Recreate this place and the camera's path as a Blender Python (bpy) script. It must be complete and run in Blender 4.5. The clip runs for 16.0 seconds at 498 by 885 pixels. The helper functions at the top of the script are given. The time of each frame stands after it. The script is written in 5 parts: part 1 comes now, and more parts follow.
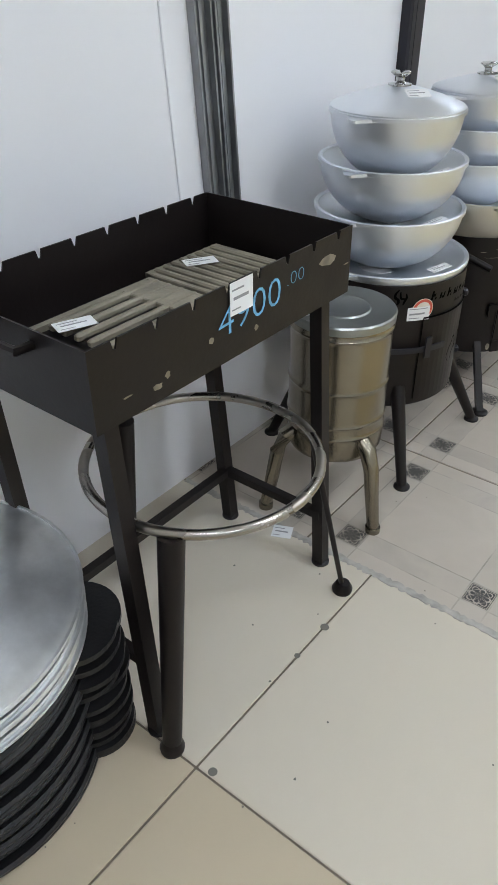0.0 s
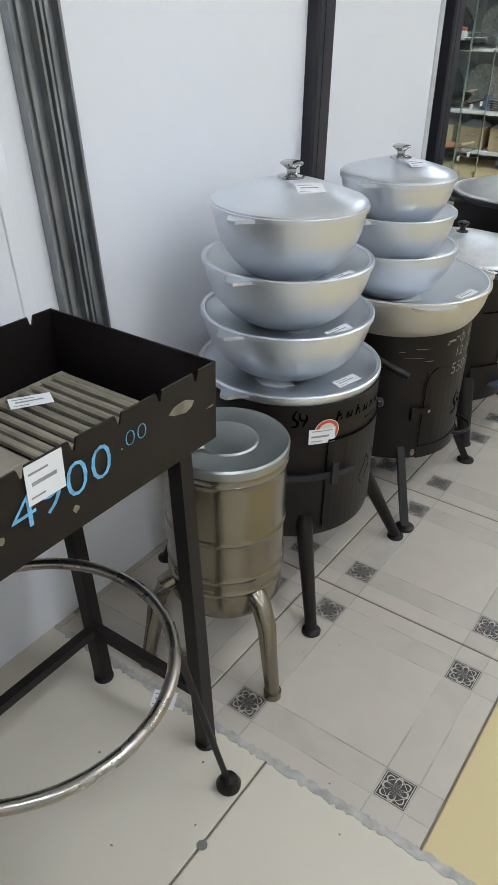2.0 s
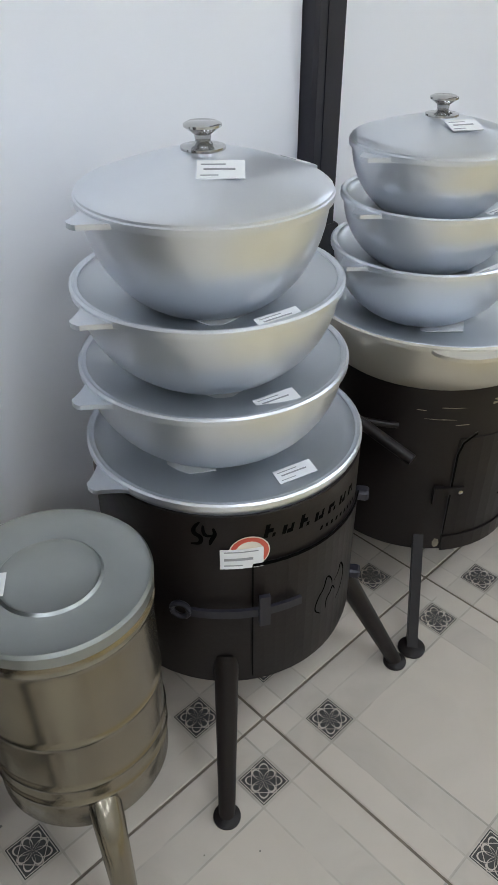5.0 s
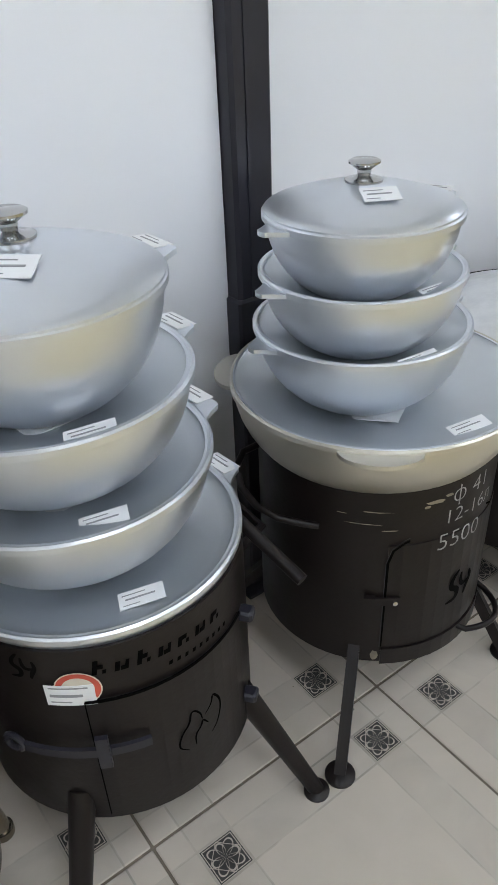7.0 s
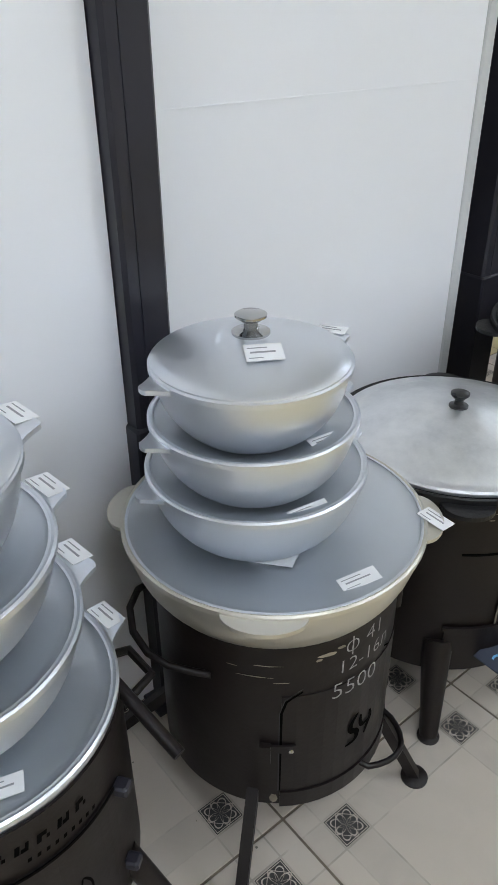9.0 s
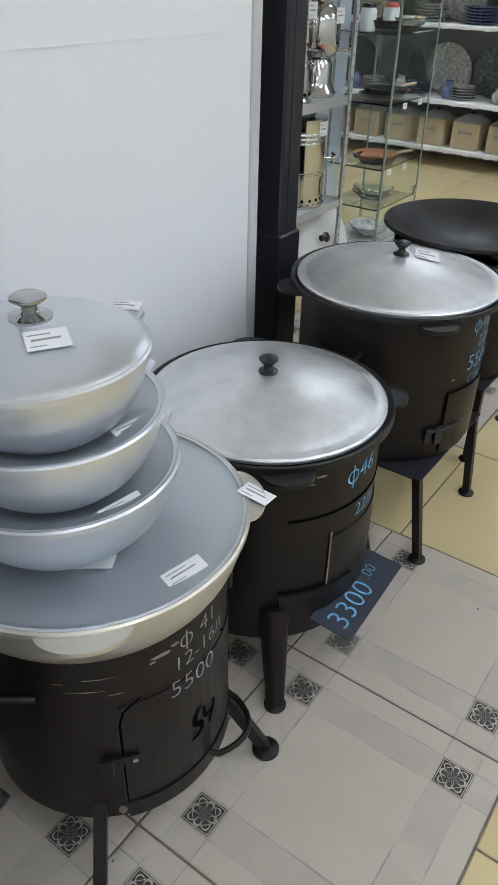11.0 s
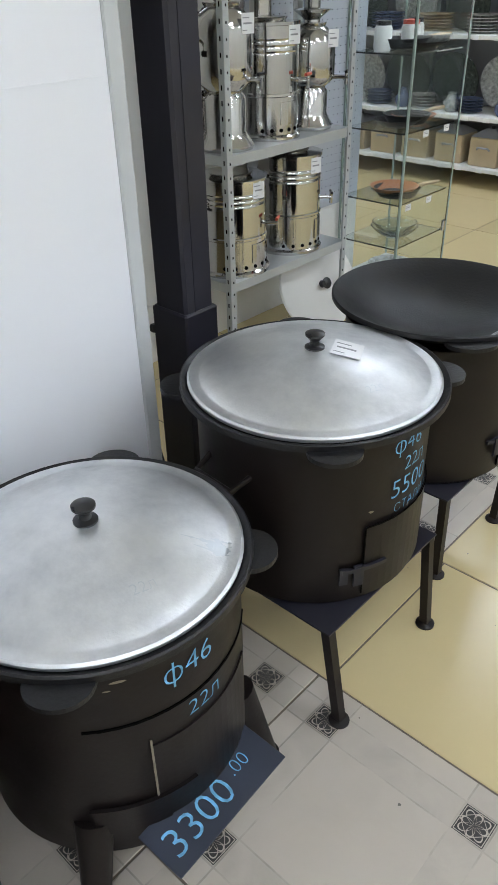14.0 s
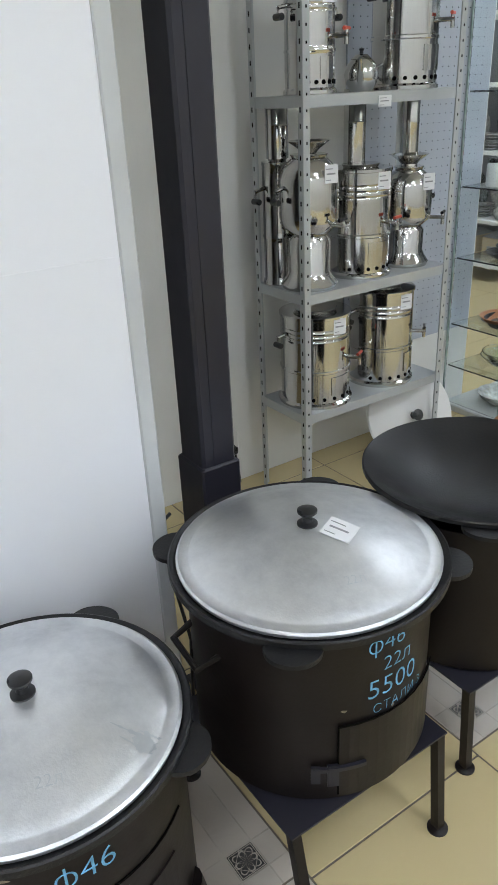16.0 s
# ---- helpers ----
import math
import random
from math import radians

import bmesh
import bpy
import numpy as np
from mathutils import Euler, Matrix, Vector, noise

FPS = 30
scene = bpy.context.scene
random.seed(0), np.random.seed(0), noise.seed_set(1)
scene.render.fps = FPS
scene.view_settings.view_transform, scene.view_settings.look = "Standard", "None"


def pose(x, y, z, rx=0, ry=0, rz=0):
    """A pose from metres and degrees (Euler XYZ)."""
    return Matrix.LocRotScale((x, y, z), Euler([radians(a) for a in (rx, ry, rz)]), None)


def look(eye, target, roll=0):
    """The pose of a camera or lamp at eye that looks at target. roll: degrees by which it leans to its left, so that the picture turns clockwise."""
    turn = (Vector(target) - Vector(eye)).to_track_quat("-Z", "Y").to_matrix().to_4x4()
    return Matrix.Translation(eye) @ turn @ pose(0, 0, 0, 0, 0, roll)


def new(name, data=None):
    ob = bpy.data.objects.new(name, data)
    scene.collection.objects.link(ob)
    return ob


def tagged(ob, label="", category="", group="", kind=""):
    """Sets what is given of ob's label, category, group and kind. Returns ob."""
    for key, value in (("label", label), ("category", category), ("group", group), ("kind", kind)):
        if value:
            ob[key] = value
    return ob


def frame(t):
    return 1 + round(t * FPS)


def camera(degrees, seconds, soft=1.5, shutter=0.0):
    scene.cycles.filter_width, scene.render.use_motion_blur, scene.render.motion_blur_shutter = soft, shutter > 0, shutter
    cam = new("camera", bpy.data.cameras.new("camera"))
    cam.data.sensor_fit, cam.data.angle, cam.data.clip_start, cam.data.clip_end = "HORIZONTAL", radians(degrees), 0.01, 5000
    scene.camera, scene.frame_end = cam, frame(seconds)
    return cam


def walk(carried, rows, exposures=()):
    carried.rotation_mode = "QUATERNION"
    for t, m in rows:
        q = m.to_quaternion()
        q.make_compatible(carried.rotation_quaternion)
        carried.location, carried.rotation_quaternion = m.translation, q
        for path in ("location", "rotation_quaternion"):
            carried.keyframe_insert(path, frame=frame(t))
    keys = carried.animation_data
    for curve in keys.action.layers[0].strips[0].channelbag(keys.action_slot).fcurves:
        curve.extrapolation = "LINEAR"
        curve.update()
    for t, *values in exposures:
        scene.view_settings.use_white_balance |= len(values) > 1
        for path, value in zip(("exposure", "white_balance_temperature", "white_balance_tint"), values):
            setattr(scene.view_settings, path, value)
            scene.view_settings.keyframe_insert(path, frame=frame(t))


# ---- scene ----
cam = camera(37.5, 16.0)
PATH = [
    (0, (-0.012, -0.08, 1.105), (-1.037, 1.217, -0.021), -0.2),
    (0.5, (-0.013, 0.027, 1.102), (-1.069, 1.287, -0.037), -1.9),
    (1, (-0.008, 0.12, 1.102), (-1.106, 1.335, -0.047), -3.4),
    (1.5, (-0.019, 0.189, 1.12), (-1.087, 1.475, 0.021), -1.4),
    (2, (-0.082, 0.277, 1.129), (-1.057, 1.685, 0.097), 1.1),
    (2.5, (-0.126, 0.366, 1.134), (-1.003, 1.826, 0.086), 1.2),
    (3, (-0.107, 0.509, 1.132), (-1.115, 1.886, 0.089), 0.5),
    (3.2, (-0.085, 0.582, 1.13), (-1.148, 1.897, 0.063), 0.3),
    (5.3, (-0.182, 0.933, 1.046), (-1.405, 2.028, -0.097), -0.4),
    (5.5, (-0.179, 0.958, 1.046), (-1.449, 2.001, -0.093), -0.8),
    (6, (-0.151, 1.05, 1.059), (-1.504, 2.009, -0.059), -2.0),
    (6.5, (-0.1, 1.14, 1.073), (-1.476, 2.095, -0.02), -3.2),
    (7, (-0.117, 1.222, 1.067), (-1.479, 2.2, -0.022), -2.5),
    (7.5, (-0.166, 1.328, 1.05), (-1.467, 2.35, -0.072), -2.1),
    (8, (-0.171, 1.358, 1.082), (-1.474, 2.449, 0.028), -1.2),
    (8.2, (-0.159, 1.367, 1.109), (-1.498, 2.44, 0.081), -0.5),
    (10.3, (-0.132, 1.377, 1.226), (-1.365, 2.545, 0.169), -0.0),
    (10.5, (-0.153, 1.386, 1.207), (-1.3, 2.645, 0.158), -0.2),
    (11, (-0.175, 1.444, 1.171), (-1.132, 2.811, 0.068), 1.4),
    (11.5, (-0.136, 1.584, 1.163), (-1.155, 2.895, 0.048), 2.1),
    (12, (-0.09, 1.75, 1.161), (-1.214, 2.963, 0.037), 2.6),
    (12.5, (-0.065, 1.822, 1.159), (-1.296, 2.94, 0.048), 0.3),
    (13, (-0.09, 1.889, 1.156), (-1.306, 3.017, 0.038), 0.6),
    (13.5, (-0.119, 1.947, 1.173), (-1.28, 3.152, 0.077), 0.9),
    (14, (-0.108, 1.983, 1.191), (-1.252, 3.214, 0.107), -1.2),
    (14.5, (-0.069, 2.057, 1.207), (-1.262, 3.292, 0.181), -1.0),
    (15, (-0.03, 2.152, 1.232), (-1.339, 3.303, 0.25), -0.4),
    (15.5, (0.007, 2.211, 1.266), (-1.395, 3.293, 0.337), -1.3),
    (16, (0.008, 2.258, 1.3), (-1.491, 3.252, 0.426), -2.7),
]
walk(cam, [(t, look(eye, target, roll)) for t, eye, target, roll in PATH], [(0, -0.03), (3.2, -0.06), (5.5, -0.10), (8.2, -0.03), (10.3, -0.22), (11.5, -0.10), (14.0, 0.05), (16.0, 0.02)])

# ---- world and light ----
world = bpy.data.worlds.new("world")
scene.world = world
world.use_nodes = True
world.node_tree.nodes["Background"].inputs["Color"].default_value = (0.6, 0.65, 0.7, 1)
world.node_tree.nodes["Background"].inputs["Strength"].default_value = 0.05
LAMP = 17.0

# ---- materials ----


def mat(name, color, rough=0.5, metal=0.0, var=0.12, scale=8.0, bump=0.0, bump_scale=60.0, dark=None, stain=0.0, stain_scale=3.0, rvar=0.1, rand=0.0, spec=0.5):
    """A surface with grain and patches at two scales, in object space."""
    m = bpy.data.materials.new(name)
    m.use_nodes = True
    nt = m.node_tree
    n, l = nt.nodes, nt.links
    b = n["Principled BSDF"]
    tc = n.new("ShaderNodeTexCoord")
    n1 = n.new("ShaderNodeTexNoise")
    n1.inputs["Scale"].default_value, n1.inputs["Detail"].default_value = scale, 6
    n2 = n.new("ShaderNodeTexNoise")
    n2.inputs["Scale"].default_value, n2.inputs["Detail"].default_value = bump_scale, 4
    l.new(tc.outputs["Object"], n1.inputs["Vector"])
    l.new(tc.outputs["Object"], n2.inputs["Vector"])
    ramp = n.new("ShaderNodeMapRange")
    ramp.inputs["To Min"].default_value, ramp.inputs["To Max"].default_value = 1 - var, 1 + var
    ramp.inputs["From Min"].default_value, ramp.inputs["From Max"].default_value = 0.3, 0.7
    l.new(n1.outputs["Fac"], ramp.inputs["Value"])
    mul = n.new("ShaderNodeVectorMath")
    mul.operation = "SCALE"
    mul.inputs[0].default_value = color
    l.new(ramp.outputs["Result"], mul.inputs["Scale"])
    out = mul.outputs["Vector"]
    if rand:
        info = n.new("ShaderNodeObjectInfo")
        rr = n.new("ShaderNodeMapRange")
        rr.inputs["To Min"].default_value, rr.inputs["To Max"].default_value = 1 - rand, 1 + rand
        l.new(info.outputs["Random"], rr.inputs["Value"])
        m3 = n.new("ShaderNodeVectorMath")
        m3.operation = "SCALE"
        l.new(out, m3.inputs[0])
        l.new(rr.outputs["Result"], m3.inputs["Scale"])
        out = m3.outputs["Vector"]
    if stain:
        n3 = n.new("ShaderNodeTexNoise")
        n3.inputs["Scale"].default_value, n3.inputs["Detail"].default_value = stain_scale, 8
        n3.inputs["Roughness"].default_value = 0.65
        l.new(tc.outputs["Object"], n3.inputs["Vector"])
        r3 = n.new("ShaderNodeMapRange")
        r3.inputs["From Min"].default_value, r3.inputs["From Max"].default_value = 0.35, 0.85
        r3.inputs["To Max"].default_value = stain
        l.new(n3.outputs["Fac"], r3.inputs["Value"])
        mx = n.new("ShaderNodeMix")
        mx.data_type = "RGBA"
        l.new(r3.outputs["Result"], mx.inputs[0])
        l.new(out, mx.inputs[6])
        mx.inputs[7].default_value = (*(dark or [c * 0.5 for c in color]), 1)
        out = mx.outputs[2]
    l.new(out, b.inputs["Base Color"])
    rm = n.new("ShaderNodeMapRange")
    rm.inputs["To Min"].default_value, rm.inputs["To Max"].default_value = max(0.02, rough - rvar), min(1, rough + rvar)
    rm.inputs["From Min"].default_value, rm.inputs["From Max"].default_value = 0.3, 0.7
    l.new(n1.outputs["Fac"], rm.inputs["Value"])
    l.new(rm.outputs["Result"], b.inputs["Roughness"])
    b.inputs["Metallic"].default_value = metal
    b.inputs["Specular IOR Level"].default_value = spec
    if bump:
        bp = n.new("ShaderNodeBump")
        bp.inputs["Strength"].default_value, bp.inputs["Distance"].default_value = bump, 0.002
        l.new(n2.outputs["Fac"], bp.inputs["Height"])
        l.new(bp.outputs["Normal"], b.inputs["Normal"])
    return m


def deco_tile_material():
    """Pale stone-look tile: a plain middle, a band along each side, and a dark square with a flower where the bands cross."""
    m = bpy.data.materials.new("patterned_tile")
    m.use_nodes = True
    nt = m.node_tree
    n, l = nt.nodes, nt.links
    b = n["Principled BSDF"]

    def v(op, a, c=None, e=None):
        k = n.new("ShaderNodeMath")
        k.operation = op
        for i, q in enumerate((a, c, e)):
            if q is None:
                continue
            if isinstance(q, (int, float)):
                k.inputs[i].default_value = q
            else:
                l.new(q, k.inputs[i])
        return k.outputs[0]

    tc = n.new("ShaderNodeTexCoord")
    sp = n.new("ShaderNodeSeparateXYZ")
    l.new(tc.outputs["Object"], sp.inputs[0])
    nz = n.new("ShaderNodeTexNoise")
    nz.inputs["Scale"].default_value, nz.inputs["Detail"].default_value, nz.inputs["Roughness"].default_value = 5, 8, 0.65
    l.new(tc.outputs["Object"], nz.inputs["Vector"])
    info = n.new("ShaderNodeObjectInfo")
    shift = n.new("ShaderNodeVectorMath")
    l.new(tc.outputs["Object"], shift.inputs[0])
    l.new(info.outputs["Random"], shift.inputs[1])
    nm = n.new("ShaderNodeTexNoise")
    nm.inputs["Scale"].default_value, nm.inputs["Detail"].default_value, nm.inputs["Distortion"].default_value = 7, 9, 1.5
    l.new(shift.outputs[0], nm.inputs["Vector"])
    ax, ay = v("ABSOLUTE", sp.outputs[0]), v("ABSOLUTE", sp.outputs[1])
    dx, dy = v("SUBTRACT", ax, 0.152), v("SUBTRACT", ay, 0.152)
    adx, ady = v("ABSOLUTE", dx), v("ABSOLUTE", dy)
    line = None
    for d in (adx, ady):
        s = v("LESS_THAN", v("ABSOLUTE", v("SUBTRACT", d, 0.030)), 0.0016)
        line = s if line is None else v("MAXIMUM", line, s)
    worn = n.new("ShaderNodeMapRange")
    worn.inputs["From Min"].default_value, worn.inputs["From Max"].default_value = 0.44, 0.6
    l.new(nz.outputs["Fac"], worn.inputs["Value"])
    faint = v("MULTIPLY", line, v("MULTIPLY", worn.outputs["Result"], 0.75))
    band = v("MAXIMUM", v("LESS_THAN", adx, 0.030), v("LESS_THAN", ady, 0.030))
    square = v("MULTIPLY", v("LESS_THAN", adx, 0.0275), v("LESS_THAN", ady, 0.0275))
    r = v("SQRT", v("ADD", v("MULTIPLY", dx, dx), v("MULTIPLY", dy, dy)))
    ang = v("ARCTAN2", dy, dx)
    c2a = v("ABSOLUTE", v("COSINE", v("MULTIPLY", ang, 2.0)))
    s2a = v("ABSOLUTE", v("SINE", v("MULTIPLY", ang, 2.0)))
    e1 = v("LESS_THAN", v("ABSOLUTE", v("SUBTRACT", r, v("MULTIPLY", c2a, 0.022))), 0.0014)
    e2 = v("LESS_THAN", v("ABSOLUTE", v("SUBTRACT", r, v("MULTIPLY", s2a, 0.027))), 0.0013)
    e3 = v("LESS_THAN", v("ABSOLUTE", v("SUBTRACT", v("ADD", adx, ady), 0.0265)), 0.0008)
    e4 = v("LESS_THAN", v("ABSOLUTE", v("SUBTRACT", v("MAXIMUM", adx, ady), 0.0252)), 0.0007)
    light = v("MAXIMUM", v("MAXIMUM", e1, e2), v("MAXIMUM", e3, e4))
    mark = v("MULTIPLY", square, v("SUBTRACT", 1.0, light))
    ramp = n.new("ShaderNodeValToRGB")
    ramp.color_ramp.elements[0].position, ramp.color_ramp.elements[0].color = 0.3, (0.27, 0.245, 0.21, 1)
    ramp.color_ramp.elements[1].position, ramp.color_ramp.elements[1].color = 0.62, (0.49, 0.445, 0.38, 1)
    l.new(nm.outputs["Fac"], ramp.inputs[0])

    def mix(f, a, c):
        k = n.new("ShaderNodeMix")
        k.data_type = "RGBA"
        l.new(f, k.inputs[0])
        if isinstance(a, tuple):
            k.inputs[6].default_value = a
        else:
            l.new(a, k.inputs[6])
        if isinstance(c, tuple):
            k.inputs[7].default_value = c
        else:
            l.new(c, k.inputs[7])
        return k.outputs[2]

    plain = mix(v("MULTIPLY", nm.outputs["Fac"], 0.6), (0.55, 0.485, 0.415, 1), (0.40, 0.36, 0.295, 1))
    c1 = mix(v("MULTIPLY", band, 0.36), plain, ramp.outputs[0])
    c2 = mix(faint, c1, (0.25, 0.23, 0.2, 1))
    c3 = mix(mark, c2, (0.035, 0.033, 0.032, 1))
    l.new(c3, b.inputs["Base Color"])
    b.inputs["Roughness"].default_value = 0.38
    bp = n.new("ShaderNodeBump")
    bp.inputs["Strength"].default_value, bp.inputs["Distance"].default_value = 0.12, 0.001
    l.new(nm.outputs["Fac"], bp.inputs["Height"])
    l.new(bp.outputs["Normal"], b.inputs["Normal"])
    return m


M = {}
M["panel"] = mat("white_panel", (0.81, 0.815, 0.845), 0.32, var=0.004, scale=1.2, rvar=0.015, bump=0.05, bump_scale=14, spec=0.6)
M["plaster"] = mat("grey_plaster", (0.72, 0.715, 0.68), 0.75, var=0.05, scale=3, bump=0.2, bump_scale=90)
M["edge"] = mat("pale_grey_edge", (0.55, 0.56, 0.56), 0.5, var=0.04, scale=6, stain=0.25, dark=(0.33, 0.33, 0.32), stain_scale=7)
M["glass_edge"] = mat("green_glass_edge", (0.34, 0.42, 0.38), 0.2, var=0.15, scale=20)
M["sticker"] = mat("cream_sticker", (0.72, 0.66, 0.55), 0.5, var=0.04)
M["stack_lid"] = mat("mottled_aluminium_lid", (0.84, 0.86, 0.88), 0.34, metal=0.92, var=0.14, scale=12, bump=0.25, bump_scale=45, stain=0.7, dark=(0.42, 0.43, 0.45), stain_scale=9, rvar=0.08)
M["ceiling"] = mat("ceiling_white", (0.78, 0.78, 0.77), 0.8, var=0.02)
M["steel_post"] = mat("dark_painted_steel", (0.019, 0.018, 0.026), 0.42, spec=0.4, var=0.15, bump=0.25, bump_scale=25, stain=0.25, dark=(0.035, 0.033, 0.035), stain_scale=9)
M["black"] = mat("black_stove_paint", (0.0090, 0.0062, 0.0060), 0.43, spec=0.28, var=0.2, scale=6, bump=0.12, bump_scale=120, stain=0.35, dark=(0.019, 0.014, 0.011), stain_scale=7)
M["iron"] = mat("cast_iron", (0.0095, 0.0092, 0.010), 0.44, spec=0.4, var=0.25, scale=12, bump=0.35, bump_scale=180)
M["grate"] = mat("worn_cast_grate", (0.26, 0.23, 0.175), 0.6, metal=0.2, var=0.3, scale=14, bump=0.6, bump_scale=150)
M["alu"] = mat("cast_aluminium", (0.73, 0.76, 0.81), 0.36, metal=0.92, var=0.05, scale=5, bump=0.05, bump_scale=220, rvar=0.06)
M["alu_lid"] = mat("brushed_aluminium_lid", (0.88, 0.89, 0.90), 0.43, metal=0.88, var=0.13, scale=7, bump=0.12, bump_scale=260, stain=0.95, dark=(0.36, 0.37, 0.39), stain_scale=7, rvar=0.08)
M["alu_flat"] = mat("satin_aluminium_disc", (0.63, 0.66, 0.69), 0.40, metal=0.9, var=0.06, scale=5, bump=0.04, bump_scale=160, rvar=0.05)
# aluminium pan: the warm floor's reflection is put into its base colour
M["cream"] = mat("floor_tinted_aluminium", (0.60, 0.57, 0.50), 0.38, metal=0.7, var=0.06)
M["chrome"] = mat("polished_stainless", (0.57, 0.565, 0.55), 0.10, metal=1.0, var=0.06, scale=9, rvar=0.05)
M["bright_knob"] = mat("chrome_knob", (0.5, 0.5, 0.5), 0.12, metal=1.0)
M["galv"] = mat("galvanised_sheet", (0.25, 0.222, 0.175), 0.24, metal=0.96, var=0.05, scale=14, bump=0.015, bump_scale=25, rvar=0.03, stain=0.3, dark=(0.36, 0.31, 0.225), stain_scale=14)
M["galv_lid"] = mat("galvanised_lid", (0.33, 0.345, 0.33), 0.33, metal=0.9, var=0.08, scale=10, bump=0.02, bump_scale=40, rvar=0.04)
M["ring"] = mat("bare_steel_tube", (0.42, 0.40, 0.37), 0.28, metal=1.0, var=0.2, scale=14, stain=0.5, dark=(0.25, 0.17, 0.09), stain_scale=7)
M["plastic"] = mat("black_plastic", (0.018, 0.018, 0.019), 0.3, var=0.1)
M["paper"] = mat("white_paper", (0.80, 0.80, 0.80), 0.6, var=0.03)
M["ink"] = mat("grey_print", (0.30, 0.30, 0.31), 0.7)
M["red"] = mat("red_print", (0.62, 0.10, 0.06), 0.5)
M["blue_chalk"] = mat("blue_chalk", (0.16, 0.42, 0.66), 0.85, var=0.35, scale=70)
M["white_chalk"] = mat("white_chalk", (0.33, 0.33, 0.33), 0.85, var=0.4, scale=70)
M["pale_chalk"] = mat("pale_blue_chalk", (0.38, 0.50, 0.58), 0.85, var=0.4, scale=70)
M["slate"] = mat("dark_blue_board", (0.030, 0.036, 0.055), 0.5, var=0.2)
M["cream_tile"] = mat("cream_porcelain_tile", (0.62, 0.56, 0.46), 0.28, var=0.006, scale=18, rvar=0.006, rand=0.03)
M["yellow_tile"] = mat("yellow_porcelain_tile", (0.60, 0.49, 0.27), 0.26, var=0.006, scale=18, rvar=0.006, rand=0.04)
M["beige_tile"] = mat("beige_porcelain_tile", (0.52, 0.44, 0.32), 0.28, var=0.006, scale=18, rvar=0.006, rand=0.04)
M["grout"] = mat("brown_grout", (0.16, 0.13, 0.10), 0.9, var=0.2, scale=30)
M["mortar"] = mat("grey_mortar", (0.40, 0.375, 0.34), 0.85, var=0.25, scale=40)
M["dirt"] = mat("grey_floor_speck", (0.16, 0.15, 0.13), 0.8)
M["deco"] = deco_tile_material()
M["shelf_steel"] = mat("grey_shelf_steel", (0.50, 0.52, 0.52), 0.4, metal=0.35, var=0.06)
M["hole"] = mat("dark_hole", (0.0015, 0.0015, 0.0015), 0.9, spec=0.05)
M["scrape"] = mat("scraped_paint", (0.24, 0.21, 0.16), 0.6, var=0.35, scale=40)
M["pegboard"] = mat("blue_grey_pegboard", (0.42, 0.45, 0.50), 0.5, var=0.02)
M["wood"] = mat("pale_wood", (0.44, 0.33, 0.20), 0.55, var=0.15, scale=10)
M["tan"] = mat("tan_metal_box", (0.46, 0.37, 0.24), 0.45, var=0.06)
M["terracotta"] = mat("terracotta", (0.42, 0.17, 0.07), 0.5, var=0.15)
M["ceramic_blue"] = mat("blue_glazed_ceramic", (0.10, 0.13, 0.22), 0.2, var=0.4, scale=30)
M["ceramic_dark"] = mat("dark_green_glazed_ceramic", (0.07, 0.085, 0.075), 0.2, var=0.5, scale=40)
M["ceramic_light"] = mat("patterned_light_ceramic", (0.42, 0.42, 0.40), 0.2, var=0.4, scale=45)
M["white_shelf"] = mat("white_shelf_board", (0.75, 0.75, 0.74), 0.5, var=0.02)
M["dark_back"] = mat("dark_shelf_back", (0.26, 0.27, 0.29), 0.7, var=0.06)
M["profile"] = mat("weathered_metal_profile", (0.30, 0.31, 0.32), 0.35, metal=0.75, var=0.25, scale=9, stain=0.4, dark=(0.15, 0.15, 0.16), stain_scale=14)
M["white_plastic"] = mat("white_plastic", (0.72, 0.71, 0.68), 0.4, var=0.03)

gl = bpy.data.materials.new("clear_glass")
gl.use_nodes = True
gb = gl.node_tree.nodes["Principled BSDF"]
gb.inputs["Base Color"].default_value = (0.93, 0.97, 0.95, 1)
gb.inputs["Roughness"].default_value, gb.inputs["IOR"].default_value = 0.02, 1.45
gb.inputs["Transmission Weight"].default_value = 1.0
M["glass"] = gl
em = bpy.data.materials.new("lamp_diffuser")
em.use_nodes = True
eb = em.node_tree.nodes["Principled BSDF"]
eb.inputs["Base Color"].default_value = (0.9, 0.9, 0.9, 1)
eb.inputs["Emission Color"].default_value = (0.85, 0.94, 1.075, 1)
eb.inputs["Emission Strength"].default_value = LAMP
M["lamp"] = em

# ---- mesh builders: each returns (vertices, faces, smooth) ----


def lathe(profile, seg=48, close=False):
    vs, fs = [], []
    n = len(profile)
    for k in range(seg):
        a = 2 * math.pi * k / seg
        for r, z in profile:
            vs.append((r * math.cos(a), r * math.sin(a), z))
    for k in range(seg):
        k2 = (k + 1) % seg
        for i in range(n if close else n - 1):
            j = (i + 1) % n
            fs.append((k * n + i, k2 * n + i, k2 * n + j, k * n + j))
    return vs, fs, True


